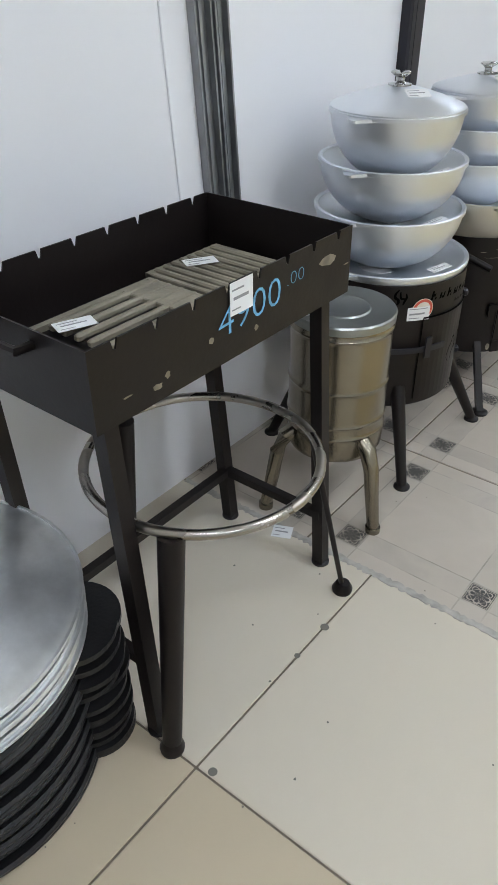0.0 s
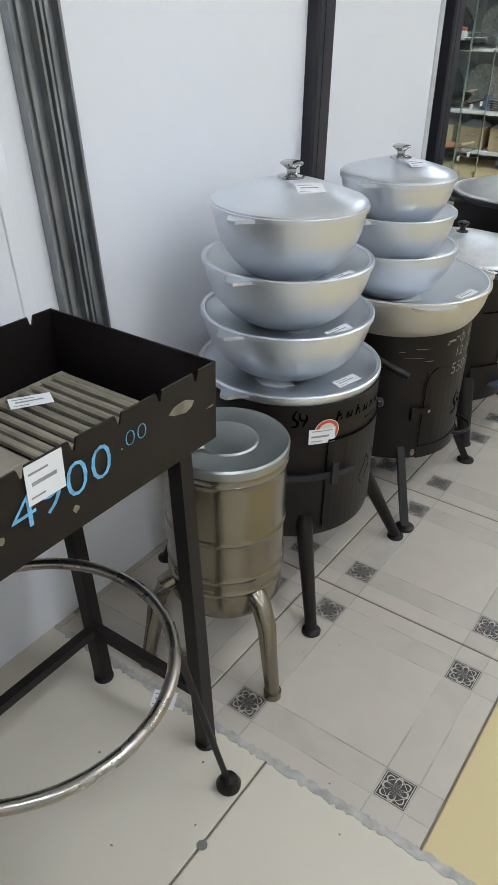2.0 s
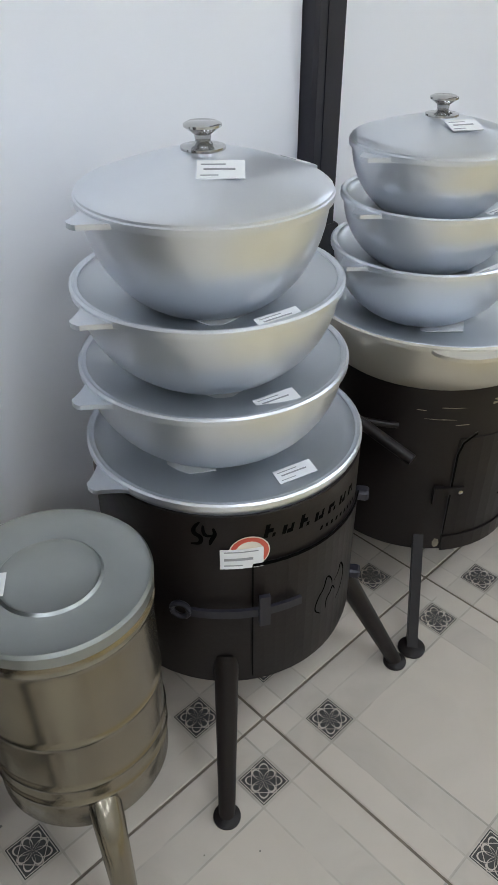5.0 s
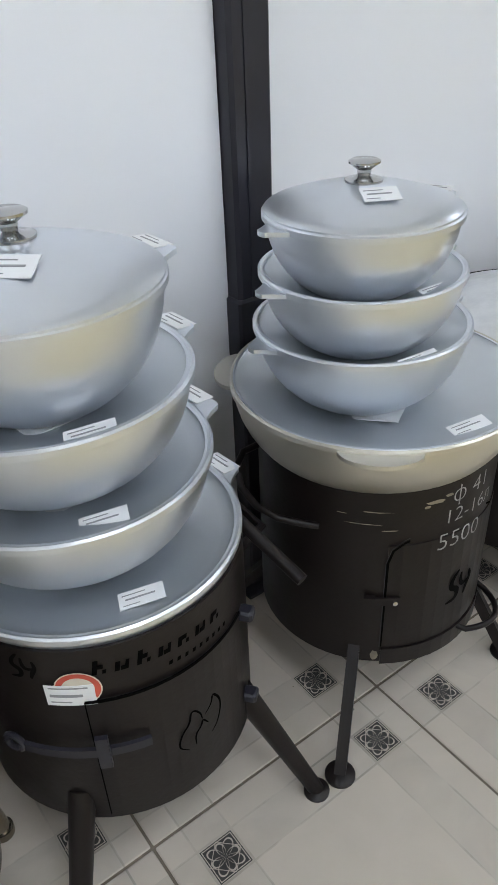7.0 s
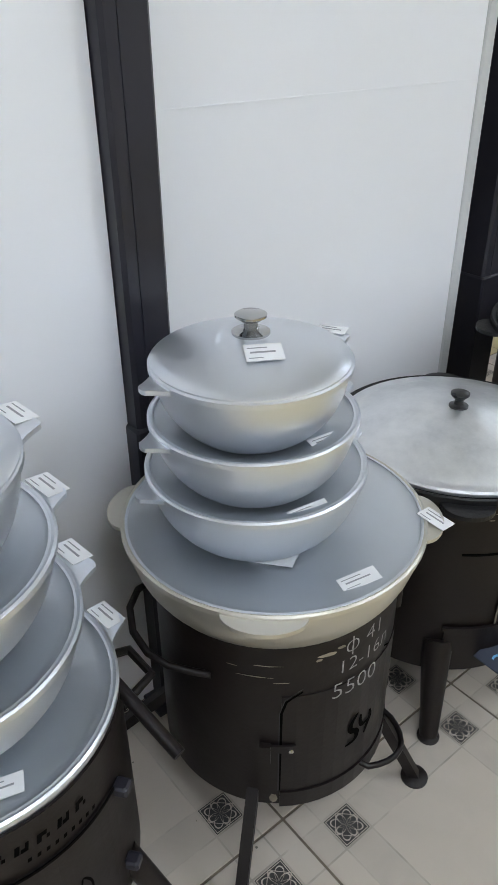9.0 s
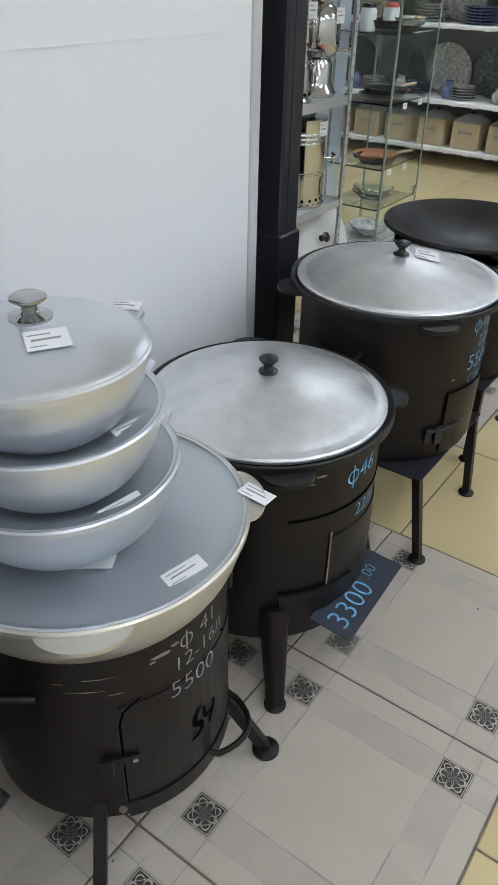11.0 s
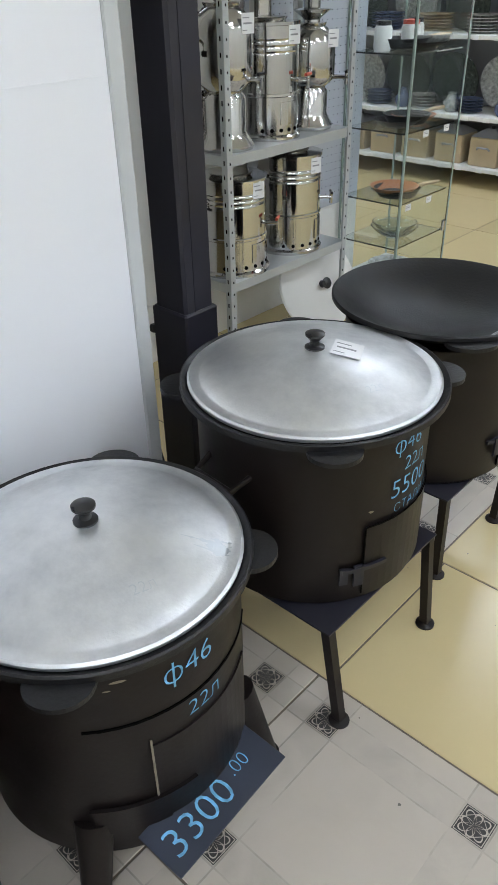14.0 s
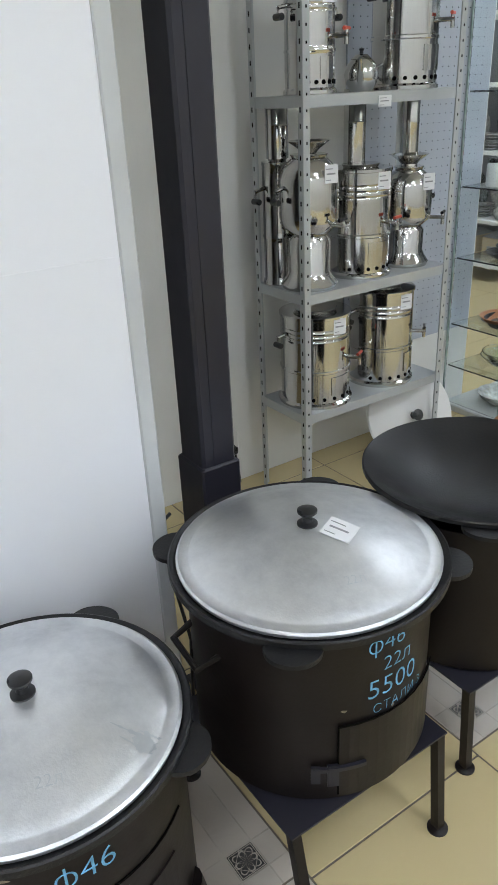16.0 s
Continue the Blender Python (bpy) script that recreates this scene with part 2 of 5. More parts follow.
def box(x0, x1, y0, y1, z0, z1, bevel=0.0):
    if bevel <= 0:
        vs = [(x, y, z) for x in (x0, x1) for y in (y0, y1) for z in (z0, z1)]
        return vs, [(0, 1, 3, 2), (4, 6, 7, 5), (0, 4, 5, 1), (2, 3, 7, 6), (0, 2, 6, 4), (1, 5, 7, 3)], False
    b = bevel
    ring = [(x0 + b, y0), (x1 - b, y0), (x1, y0 + b), (x1, y1 - b), (x1 - b, y1), (x0 + b, y1), (x0, y1 - b), (x0, y0 + b)]
    cx, cy = (x0 + x1) / 2, (y0 + y1) / 2
    fx, fy = 1 - 2 * b / max(x1 - x0, 1e-6), 1 - 2 * b / max(y1 - y0, 1e-6)
    small = [(cx + (x - cx) * fx, cy + (y - cy) * fy) for x, y in ring]
    vs = [(x, y, z0) for x, y in small] + [(x, y, z0 + b) for x, y in ring] + [(x, y, z1 - b) for x, y in ring] + [(x, y, z1) for x, y in small]
    fs = [tuple(range(7, -1, -1)), tuple(range(24, 32))]
    for s in range(3):
        for i in range(8):
            j = (i + 1) % 8
            fs.append((s * 8 + i, s * 8 + j, s * 8 + 8 + j, s * 8 + 8 + i))
    return vs, fs, False


def tube(points, radius, seg=10, radius2=None, closed=False):
    pts = [Vector(p) for p in points]
    vs, fs = [], []
    n = len(pts)
    up = Vector((0.123, 0.271, 0.954))
    for i, p in enumerate(pts):
        if closed:
            d = pts[(i + 1) % n] - pts[i - 1]
        else:
            d = pts[min(i + 1, n - 1)] - pts[max(i - 1, 0)]
        d.normalize()
        a = d.cross(up).normalized()
        c = d.cross(a)
        r = radius if radius2 is None else radius + (radius2 - radius) * i / (n - 1)
        for k in range(seg):
            q = 2 * math.pi * k / seg
            vs.append(tuple(p + a * (r * math.cos(q)) + c * (r * math.sin(q))))
    for i in range(n if closed else n - 1):
        j = (i + 1) % n
        for k in range(seg):
            k2 = (k + 1) % seg
            fs.append((i * seg + k, i * seg + k2, j * seg + k2, j * seg + k))
    if not closed:
        fs += [tuple(range(seg - 1, -1, -1)), tuple((n - 1) * seg + k for k in range(seg))]
    return vs, fs, True


def bar(p, q, w, h=None):
    """A square bar from p to q."""
    h = h or w
    p, q = Vector(p), Vector(q)
    d = (q - p).normalized()
    a = d.cross(Vector((0, 0, 1)) if abs(d.z) < 0.9 else Vector((1, 0, 0))).normalized()
    c = d.cross(a)
    vs = []
    for e in (p, q):
        for s, t in ((-1, -1), (1, -1), (1, 1), (-1, 1)):
            vs.append(tuple(e + a * (s * w / 2) + c * (t * h / 2)))
    return vs, [(3, 2, 1, 0), (4, 5, 6, 7), (0, 1, 5, 4), (1, 2, 6, 5), (2, 3, 7, 6), (3, 0, 4, 7)], False


def prism(outline, z0, z1):
    n = len(outline)
    vs = [(x, y, z0) for x, y in outline] + [(x, y, z1) for x, y in outline]
    fs = [tuple(range(n - 1, -1, -1)), tuple(range(n, 2 * n))]
    fs += [(i, (i + 1) % n, n + (i + 1) % n, n + i) for i in range(n)]
    return vs, fs, False


def curved(r, a0, a1, z0, z1, thick, seg=14, round_at=()):
    """A plate bent round a drum of radius r, between two angles in degrees."""
    vs, fs = [], []
    for i in range(seg + 1):
        a = radians(a0 + (a1 - a0) * i / seg)
        for rr, z in ((r, z0), (r + thick, z0), (r + thick, z1), (r, z1)):
            vs.append((rr * math.cos(a), rr * math.sin(a), z))
    for i in range(seg):
        for k in range(4):
            k2 = (k + 1) % 4
            fs.append((i * 4 + k, i * 4 + k2, i * 4 + 4 + k2, i * 4 + 4 + k))
    fs += [(3, 2, 1, 0), tuple(seg * 4 + k for k in range(4))]
    return vs, fs, False


def join(*geo):
    vs, fs = [], []
    for g in geo:
        o = len(vs)
        vs += list(g[0])
        fs += [tuple(i + o for i in f) for f in g[1]]
    return vs, fs, any(g[2] for g in geo)


def moved(geo, m):
    return [tuple(m @ Vector(v)) for v in geo[0]], geo[1], geo[2]


def mesh_of(name, geo, material):
    me = bpy.data.meshes.new(name)
    me.from_pydata([tuple(v) for v in geo[0]], [], geo[1])
    bm = bmesh.new()
    bm.from_mesh(me)
    bmesh.ops.recalc_face_normals(bm, faces=bm.faces)
    if geo[2]:
        for f in bm.faces:
            f.smooth = True
        for e in bm.edges:
            if len(e.link_faces) == 2 and e.calc_face_angle(0) > 0.7:
                e.smooth = False
    bm.to_mesh(me)
    bm.free()
    me.materials.append(material)
    return me


def part(name, geo, material, parent, label=""):
    ob = new(name, mesh_of(name, geo, material))
    ob.parent = parent
    if label:
        ob["label"] = label
    return ob


def thing(name, at, label, category, group="", kind=""):
    ob = new(name)
    ob.matrix_basis = at
    return tagged(ob, label, category, group, kind)


def single(name, geo, material, at, label, category, group="", kind=""):
    ob = new(name, mesh_of(name, geo, material))
    ob.matrix_basis = at
    return tagged(ob, label, category, group, kind)


def letters(text, height, thin=0.0):
    """Outlines of a line of writing as flat geometry, u to the right and v up, its left foot at 0, 0."""
    cu = bpy.data.curves.new("writing", "FONT")
    cu.body, cu.size, cu.offset, cu.resolution_u = text, height * 1.38, thin, 3
    ob = bpy.data.objects.new("writing", cu)
    scene.collection.objects.link(ob)
    me = bpy.data.meshes.new_from_object(ob.evaluated_get(bpy.context.evaluated_depsgraph_get()))
    vs, fs = [tuple(v.co) for v in me.vertices], [tuple(p.vertices) for p in me.polygons]
    bpy.data.objects.remove(ob)
    bpy.data.curves.remove(cu)
    bpy.data.meshes.remove(me)
    return vs, fs, False


def wrapped(geo, r, a0, z, slope=0.0):
    """Flat geometry (u, v) laid round a drum from the angle a0 in degrees."""
    out = []
    for u, v, w in geo[0]:
        a = radians(a0) + u / r
        out.append(((r + w) * math.cos(a), (r + w) * math.sin(a), z + v + slope * u))
    return out, geo[1], False


# ---- setting ----
CEIL = 2.75


def structure(name, geo, material, label):
    return single(name, geo, material, pose(0, 0, 0), label, name.split("_")[0], kind="structure")


wall_west = structure("wall_west", box(-2.12, -1.99, -2.0, 4.74, -0.02, CEIL), M["plaster"], "grey plastered wall behind the shelving")
structure("wall_recess", box(-4.22, -2.12, 4.62, 4.74, -0.02, CEIL), M["plaster"], "plain grey plastered wall of the recess")
structure("wall_far_west", box(-4.34, -4.22, 4.62, 7.4, -0.02, CEIL), M["plaster"], "plain grey plastered wall at the far side")
structure("wall_north", box(-4.22, 2.6, 7.28, 7.4, -0.02, CEIL), M["plaster"], "plain grey plastered end wall of the shop")
structure("wall_south", box(-1.99, 2.6, -2.0, -1.88, -0.02, CEIL), M["plaster"], "plain grey plastered wall of the shop")
structure("wall_east", box(2.6, 2.72, -2.0, 7.4, -0.02, CEIL), M["plaster"], "plain grey plastered side wall of the shop")
structure("ceiling", box(-4.34, 2.72, -2.0, 7.4, CEIL, CEIL + 0.1), M["ceiling"], "plain white ceiling over the shop floor")
pa = structure("partition_1", box(-1.085, -1.045, -1.88, 1.860, 0.0, CEIL), M["panel"], "smooth white partition board")
part("joint_strip", moved(box(-0.001, 0.004, -0.013, 0.013, 0.0, 2.25, 0.0015), pose(-1.045, 1.035, 0.46, 4.7, 0, 0)), M["panel"], pa, "white plastic joint strip")
pb = structure("partition_2", box(-1.165, -1.12, 1.94, 2.768, 0.01, CEIL), M["panel"], "white partition board beside the dark steel post")
part("panel_edge", box(-1.17, -1.115, 2.768, 2.800, 0.0, CEIL, 0.003), M["edge"], pb, "pale grey plastic edge strip")
part("panel_seam", box(-1.12, -1.1185, 1.95, 2.76, 1.055, 1.0575), M["panel"], pb)


def steel_post(x0, x1, y0, y1, sleeve):
    p = thing("steel_post", pose((x0 + x1) / 2, (y0 + y1) / 2, 0), "dark painted square steel post standing by the white partition", "post", kind="structure")
    hx, hy = (x1 - x0) / 2, (y1 - y0) / 2
    part("shaft", box(-hx, hx, -hy, hy, 0, CEIL, 0.006), M["steel_post"], p)
    part("sleeve", box(-hx - 0.006, hx + 0.006, -hy - 0.006, hy + 0.006, 0, sleeve, 0.004), M["steel_post"], p)
    part("weld_seam", box(hx, hx + 0.0015, -hy * 0.35, -hy * 0.28, sleeve, CEIL), M["steel_post"], p)
    part("foot_plate", box(-hx - 0.03, hx + 0.03, -hy - 0.03, hy + 0.03, 0, 0.01, 0.002), M["steel_post"], p)


steel_post(-1.105, -1.015, 1.862, 1.935, 0.62)
steel_post(-1.205, -1.115, 2.892, 2.970, 0.62)


def ceiling_light(x, y):
    c = thing("ceiling_light", pose(x, y, CEIL - 0.004), "square white ceiling light panel, lit", "ceiling light", "ceiling lights")
    part("frame", join(box(-0.31, 0.31, -0.31, -0.285, -0.03, 0), box(-0.31, 0.31, 0.285, 0.31, -0.03, 0), box(-0.31, -0.285, -0.285, 0.285, -0.03, 0), box(0.285, 0.31, -0.285, 0.285, -0.03, 0)), M["white_plastic"], c)
    part("diffuser", box(-0.284, 0.284, -0.284, 0.284, -0.022, -0.012), M["lamp"], c)


for ly in (-0.6, 1.4, 3.4, 5.6):
    for lx in (0.55, 2.0):
        ceiling_light(lx, ly)
ceiling_light(-1.5, 5.8)
ceiling_light(-3.0, 5.8)

# weathered metal trims fixed to the partition
for dy, wd, dx in ((1.122, 0.048, 0.0), (1.170, 0.040, 0.004)):
    pr = thing("metal_trim", pose(-1.040 + dx, dy, 0.46, 5.0, 0, 0), "weathered grey metal channel fixed to the white partition", "metal trim", "metal trims", kind="structure")
    part("web", box(-0.010, 0.0, -wd / 2, wd / 2, 0, 2.2), M["profile"], pr)
    part("flange", box(0.0, 0.014, -wd / 2, -wd / 2 + 0.005, 0, 2.2), M["profile"], pr)
    part("flange", box(0.0, 0.014, wd / 2 - 0.005, wd / 2, 0, 2.2), M["profile"], pr)
    part("rib", box(0.0, 0.006, -0.004, 0.004, 0, 2.2), M["profile"], pr)


# ---- things ----
def price_tag(x, y, z, yaw, w=0.05, h=0.032, tilt=0.0, lean=0.0, lines=3):
    t = thing("price_tag", pose(x, y, z, tilt, lean, yaw), "small white printed paper price tag", "price tag", "price tags")
    part("paper", box(-w / 2, w / 2, -h / 2, h / 2, 0, 0.0008), M["paper"], t)
    part("print_line", box(-w * 0.36, w * 0.3, -h * 0.045, h * 0.045, 0.0008, 0.0012), M["ink"], t, "dark unreadable price line")
    part("print_line", box(-w * 0.42, w * 0.1, h * 0.24, h * 0.29, 0.0008, 0.0012), M["ink"], t)
    part("print_line", box(-w * 0.42, -w * 0.05, -h * 0.35, -h * 0.31, 0.0008, 0.0012), M["ink"], t)
    return t


def ear_outline(r, reach, half, n=10, blunt=0.42):
    """A rounded lug that grows out of a rim of radius r along +x."""
    if blunt >= 0.5:
        arc = [math.pi * (k / 18 - 0.5) for k in range(19)]
        rim = [half * 1.45 * math.sin(a) for a in arc]
        outer = [(math.sqrt(r * r - y * y) - 0.004 + (reach + 0.004) * max(0.0, math.cos(a)) ** 0.75, y) for a, y in zip(arc, rim)]
        return outer + [(math.sqrt(r * r - y * y) - 0.006, y) for y in rim[::-2]]
    root = 2.2
    side = []
    for i in range(n + 1):
        f = i / n
        y = half * (root - (root - blunt) * f ** 0.6)
        side.append((math.sqrt(max(r * r - y * y, 0.0)) - 0.006 + (reach * 0.86 + 0.006) * f ** 1.5, y))
    tip = [(r + reach * 0.86 + half * 0.5 * blunt * math.cos(a), half * blunt * math.sin(a)) for a in [math.pi * (k / 6 - 0.5) for k in range(1, 6)]]
    inner = [(math.sqrt(r * r - y * y) - 0.006, y) for y in [half * root * (1 - k / 4) for k in range(1, 8)]]
    return [(x, -y) for x, y in side] + tip + side[::-1] + inner


def cauldron(x, y, z, r, depth, foot, label, material, ears=(-90, 90), reach=0.026, half=0.026, name="cauldron", rim=0.005, cap=False, group="", ear_label="", ear_t=0.006, ear_drop=0.0, blunt=0.42):
    """A round-bottomed pot whose rim is at z."""
    c = thing(name, pose(x, y, z), label, "cauldron", group)
    prof = []
    n = 14
    for i in range(n + 1):
        a = i / n * math.pi / 2
        rr = foot + (r - rim - foot) * math.sin(a) ** 1.2
        if cap:
            rr = foot + (r - rim - foot) * (i / n)
        prof.append((rr, -depth + (depth - (0.012 if rim > 0.01 else 0.0)) * ((i / n) ** 2.0 if cap else (1 - math.cos(a)) ** 1.05)))
    outer = [(0.0, -depth)] + prof
    outer += ([(r - 0.012, -0.012), (r, -0.008)] if rim > 0.01 else []) + [(r, -0.004), (r, 0.003), (r - 0.003, 0.005), (r - 0.007, 0.003)]
    inner = [(max(0.0, p - 0.006), q + 0.004) for p, q in reversed(prof[1:-1])] + [(0.0, -depth + 0.005)]
    part("bowl", lathe(outer + inner, 64), material, c)
    for a in ears:
        g = prism(ear_outline(r - 0.002, reach, half, blunt=blunt), -ear_t + ear_drop, 0.0 + ear_drop)
        part("ear", moved(g, pose(0, 0, 0, 0, 0, a)), material, c, ear_label)
    return c


def flat_lid(x, y, z, r, label, group="", deep=0.022):
    """A shallow lid lying upside down inside a rim."""
    l = thing("flat_cover", pose(x, y, z), label, "lid", group)
    part("disc", lathe([(0.0, -deep), (r * 0.3, -deep * 0.93), (r * 0.6, -deep * 0.66), (r - 0.026, -0.005), (r - 0.014, -0.001), (r - 0.010, 0.003), (r - 0.006, 0.003), (r - 0.006, -0.001), (r - 0.012, -0.006), (r - 0.026, -0.010), (r * 0.6, -deep * 0.66 - 0.005), (0.0, -deep - 0.004)], 64), M["alu_flat"], l)
    part("rim", lathe([(r - 0.0100, 0.0034), (r - 0.0056, 0.0034), (r - 0.0060, 0.0052), (r - 0.0095, 0.0052)], 64, True), M["alu"], l, "bright raised rim")
    return l


def knob(parent, z, material, s=1.0, label=""):
    if material == M["bright_knob"]:
        part("knob", lathe([(0.0, z), (0.025, z - 0.002), (0.025, z + 0.001), (0.012, z + 0.003), (0.0085, z + 0.006), (0.0095, z + 0.013), (0.0105, z + 0.0135), (0.021, z + 0.021), (0.021, z + 0.0235), (0.017, z + 0.0255), (0.0, z + 0.026)], 32), material, parent, label)
        return
    part("knob", lathe([(0.0, z), (0.019 * s, z), (0.019 * s, z + 0.003), (0.010 * s, z + 0.006), (0.008 * s, z + 0.014 * s), (0.013 * s, z + 0.020 * s), (0.0185 * s, z + 0.026 * s), (0.0185 * s, z + 0.030 * s), (0.012 * s, z + 0.033 * s), (0.0, z + 0.034 * s)], 28), material, parent, label)


def dome_lid(x, y, z, r, height, label, material, knob_mat, knob_label, s=1.0, step=True, bow=1.75):
    l = thing("domed_cover", pose(x, y, z), label, "lid")
    out = [(r, 0.0), (r, 0.003), (r - 0.004, 0.006)]
    if step:
        out += [(r - 0.020, 0.005), (r - 0.023, 0.007)]
    r1 = out[-1][0]
    z1 = out[-1][1]
    n = 12
    for i in range(1, n + 1):
        f = i / n
        out.append((r1 * (1 - f), z1 + (height - z1) * (1 - (1 - f) ** bow)))
    inner = [(max(0.0, p - 0.001), q - 0.003) for p, q in reversed(out)]
    part("dome", lathe(out + inner, 72), material, l)
    knob(l, height - 0.001, knob_mat, s, knob_label)
    return l


def chalk(parent, text, r, a0, z, h, material, label, slope=0.0):
    g = letters(text, h, -0.0005)
    g = ([(u, v, 0.0012) for u, v, w in g[0]], g[1], False)
    return part("chalk_writing", wrapped(g, r, a0, z, slope), M[material], parent, label)


def drum(parent, r, z0, z1, material, r2=None):
    r2 = r2 or r
    return part("drum", lathe([(0.0, z0), (r2 - 0.004, z0), (r2, z0 + 0.004), (r2, z0 + 0.012), (r, z1 - 0.012), (r, z1 - 0.004), (r, z1), (r - 0.004, z1), (r2 - 0.004, z0 + 0.008), (0.0, z0 + 0.008)], 72), material, parent)


def scuffs(parent, r, spots):
    for a, z, w, h in spots:
        n = 9
        pts = [(w / 2 * math.cos(2 * math.pi * i / n) * random.uniform(0.55, 1.1), h / 2 * math.sin(2 * math.pi * i / n) * random.uniform(0.5, 1.1)) for i in range(n)]
        g = ([(u, v, 0.0008) for u, v in pts], [tuple(range(n))], False)
        part("scuff", wrapped(g, r, a, z), M["scrape"], parent, "scraped bare patch")


def leg(parent, top, foot, w, foot_r, round_tube=False, w2=None):
    if round_tube:
        lg = part("leg", tube([top, foot], w / 2, 14, (w2 or w) / 2), M["black"], parent)
    else:
        lg = part("leg", bar(top, foot, w), M["black"], parent)
    part("foot", moved(lathe([(0, 0), (foot_r, 0), (foot_r, 0.004), (foot_r * 0.6, 0.009), (0, 0.010)], 20), pose(foot[0], foot[1], 0)), M["black"], lg)
    return lg


# grill (mangal) with grates
def grill():
    x0, x1, y0, y1, zb, zt = -0.962, -0.636, 0.402, 0.994, 0.592, 0.711
    cx, cy = (x0 + x1) / 2, (y0 + y1) / 2
    g = thing("charcoal_grill", pose(cx, cy, 0), "black sheet steel charcoal grill on legs with notched rim", "grill")
    hx, hy, t = (x1 - x0) / 2, (y1 - y0) / 2, 0.003
    part("floor_plate", box(-hx, hx, -hy, hy, zb, zb + t), M["black"], g)

    def notched(x, flip):
        pts = [(-hy, zb + t), (hy, zb + t), (hy, zt)]
        for k in range(7, -1, -1):
            yy = -hy + 0.045 + k * 0.072
            pts += [(yy + 0.006, zt), (yy + 0.002, zt - 0.014), (yy - 0.002, zt - 0.014), (yy - 0.006, zt)]
        pts.append((-hy, zt))
        n = len(pts)
        vs = [(x, a, b) for a, b in pts] + [(x + t * flip, a, b) for a, b in pts]
        fs = [tuple(range(n)), tuple(range(2 * n - 1, n - 1, -1))] + [(i, (i + 1) % n, n + (i + 1) % n, n + i) for i in range(n)]
        return vs, fs, False

    front = part("side_panel", notched(hx, -1), M["black"], g, "front panel with skewer notches")
    part("side_panel", notched(-hx, 1), M["black"], g, "back panel with skewer notches")
    part("end_panel", box(-hx + t, hx - t, -hy, -hy + t, zb + t, zt), M["black"], g)
    part("end_panel", box(-hx + t, hx - t, hy - t, hy, zb + t, zt), M["black"], g)
    part("carry_handle", tube([(-0.06, -hy, 0.69), (-0.06, -hy - 0.025, 0.69), (0.0, -hy - 0.028, 0.69), (0.06, -hy - 0.025, 0.69), (0.06, -hy, 0.69)], 0.007, 8), M["black"], g)
    for px, py, fx, fy in ((hx - 0.02, -hy + 0.03, -0.605 - cx, 0.42 - cy), (hx - 0.02, hy - 0.06, -0.615 - cx, 0.93 - cy), (-hx + 0.03, hy - 0.06, -0.866 - cx, 0.93 - cy), (-hx + 0.03, -hy + 0.03, -0.866 - cx, 0.42 - cy)):
        leg(g, (px, py, zb), (fx, fy, 0.004), 0.025, 0.019)
    part("brace", bar((-0.07, -0.25, 0.13), (-0.07, 0.22, 0.13), 0.018), M["black"], g)
    part("brace", bar((0.18, -0.26, 0.13), (-0.068, -0.26, 0.13), 0.018), M["black"], g)
    part("brace", bar((0.18, 0.228, 0.13), (-0.068, 0.228, 0.13), 0.018), M["black"], g)
    # chalk price and scraped paint on the front panel
    w = letters("4900", 0.048, -0.0008)
    part("chalk_writing", ([(hx + 0.0012, -0.060 + u * 1.16, 0.634 + v + u * 0.06) for u, v, q in w[0]], w[1], False), M["blue_chalk"], front, "blue chalk price 4900")
    w = letters(".00", 0.023, -0.0008)
    part("chalk_writing", ([(hx + 0.0012, 0.105 + u * 1.3, 0.662 + v) for u, v, q in w[0]], w[1], False), M["blue_chalk"], front, "blue chalk kopecks .00")
    for yy, zz, ww, hh in ((0.222, 0.672, 0.05, 0.022), (-0.185, 0.615, 0.02, 0.012), (-0.165, 0.625, 0.012, 0.012), (-0.075, 0.64, 0.012, 0.012), (0.03, 0.622, 0.01, 0.012), (-0.24, 0.625, 0.02, 0.004), (0.282, 0.648, 0.02, 0.004)):
        n = 10
        pts = [(hx + 0.0009, yy + ww / 2 * math.cos(6.283 * i / n) * random.uniform(0.6, 1.1), zz + hh / 2 * math.sin(6.283 * i / n) * random.uniform(0.6, 1.1)) for i in range(n)]
        part("scuff", (pts, [tuple(range(n))], False), M["scrape"], front, "scraped bare patch")
    return cx, cy, x1


GCX, GCY, GX1 = grill()


def grate(x, y, z, lx, ly, along_x, rise, yaw=0):
    g = thing("grill_grate", pose(x, y, z, rise, 0, yaw), "worn cast iron grill grate lying in the charcoal grill", "grate", "grill grates")
    part("rim", join(box(-lx / 2, lx / 2, -ly / 2, -ly / 2 + 0.012, 0, 0.01, 0.002), box(-lx / 2, lx / 2, ly / 2 - 0.012, ly / 2, 0, 0.01, 0.002), box(-lx / 2, -lx / 2 + 0.012, -ly / 2, ly / 2, 0, 0.0095), box(lx / 2 - 0.012, lx / 2, -ly / 2, ly / 2, 0, 0.0095)), M["grate"], g)
    n = 8
    for i in range(n):
        f = -0.5 + (i + 0.5) / n
        if along_x:
            part("bar", box(-lx / 2 + 0.004, lx / 2 - 0.004, f * (ly - 0.02) - 0.006, f * (ly - 0.02) + 0.006, 0.002, 0.014, 0.003), M["grate"], g)
        else:
            part("bar", box(f * (lx - 0.02) - 0.006, f * (lx - 0.02) + 0.006, -ly / 2 + 0.035, ly / 2 - 0.004, 0.002, 0.014, 0.003), M["grate"], g)
    if not along_x:
        part("end_plate", box(-lx / 2 + 0.01, lx / 2 - 0.01, ly / 2 - 0.075, ly / 2 - 0.01, 0.003, 0.012, 0.002), M["grate"], g)


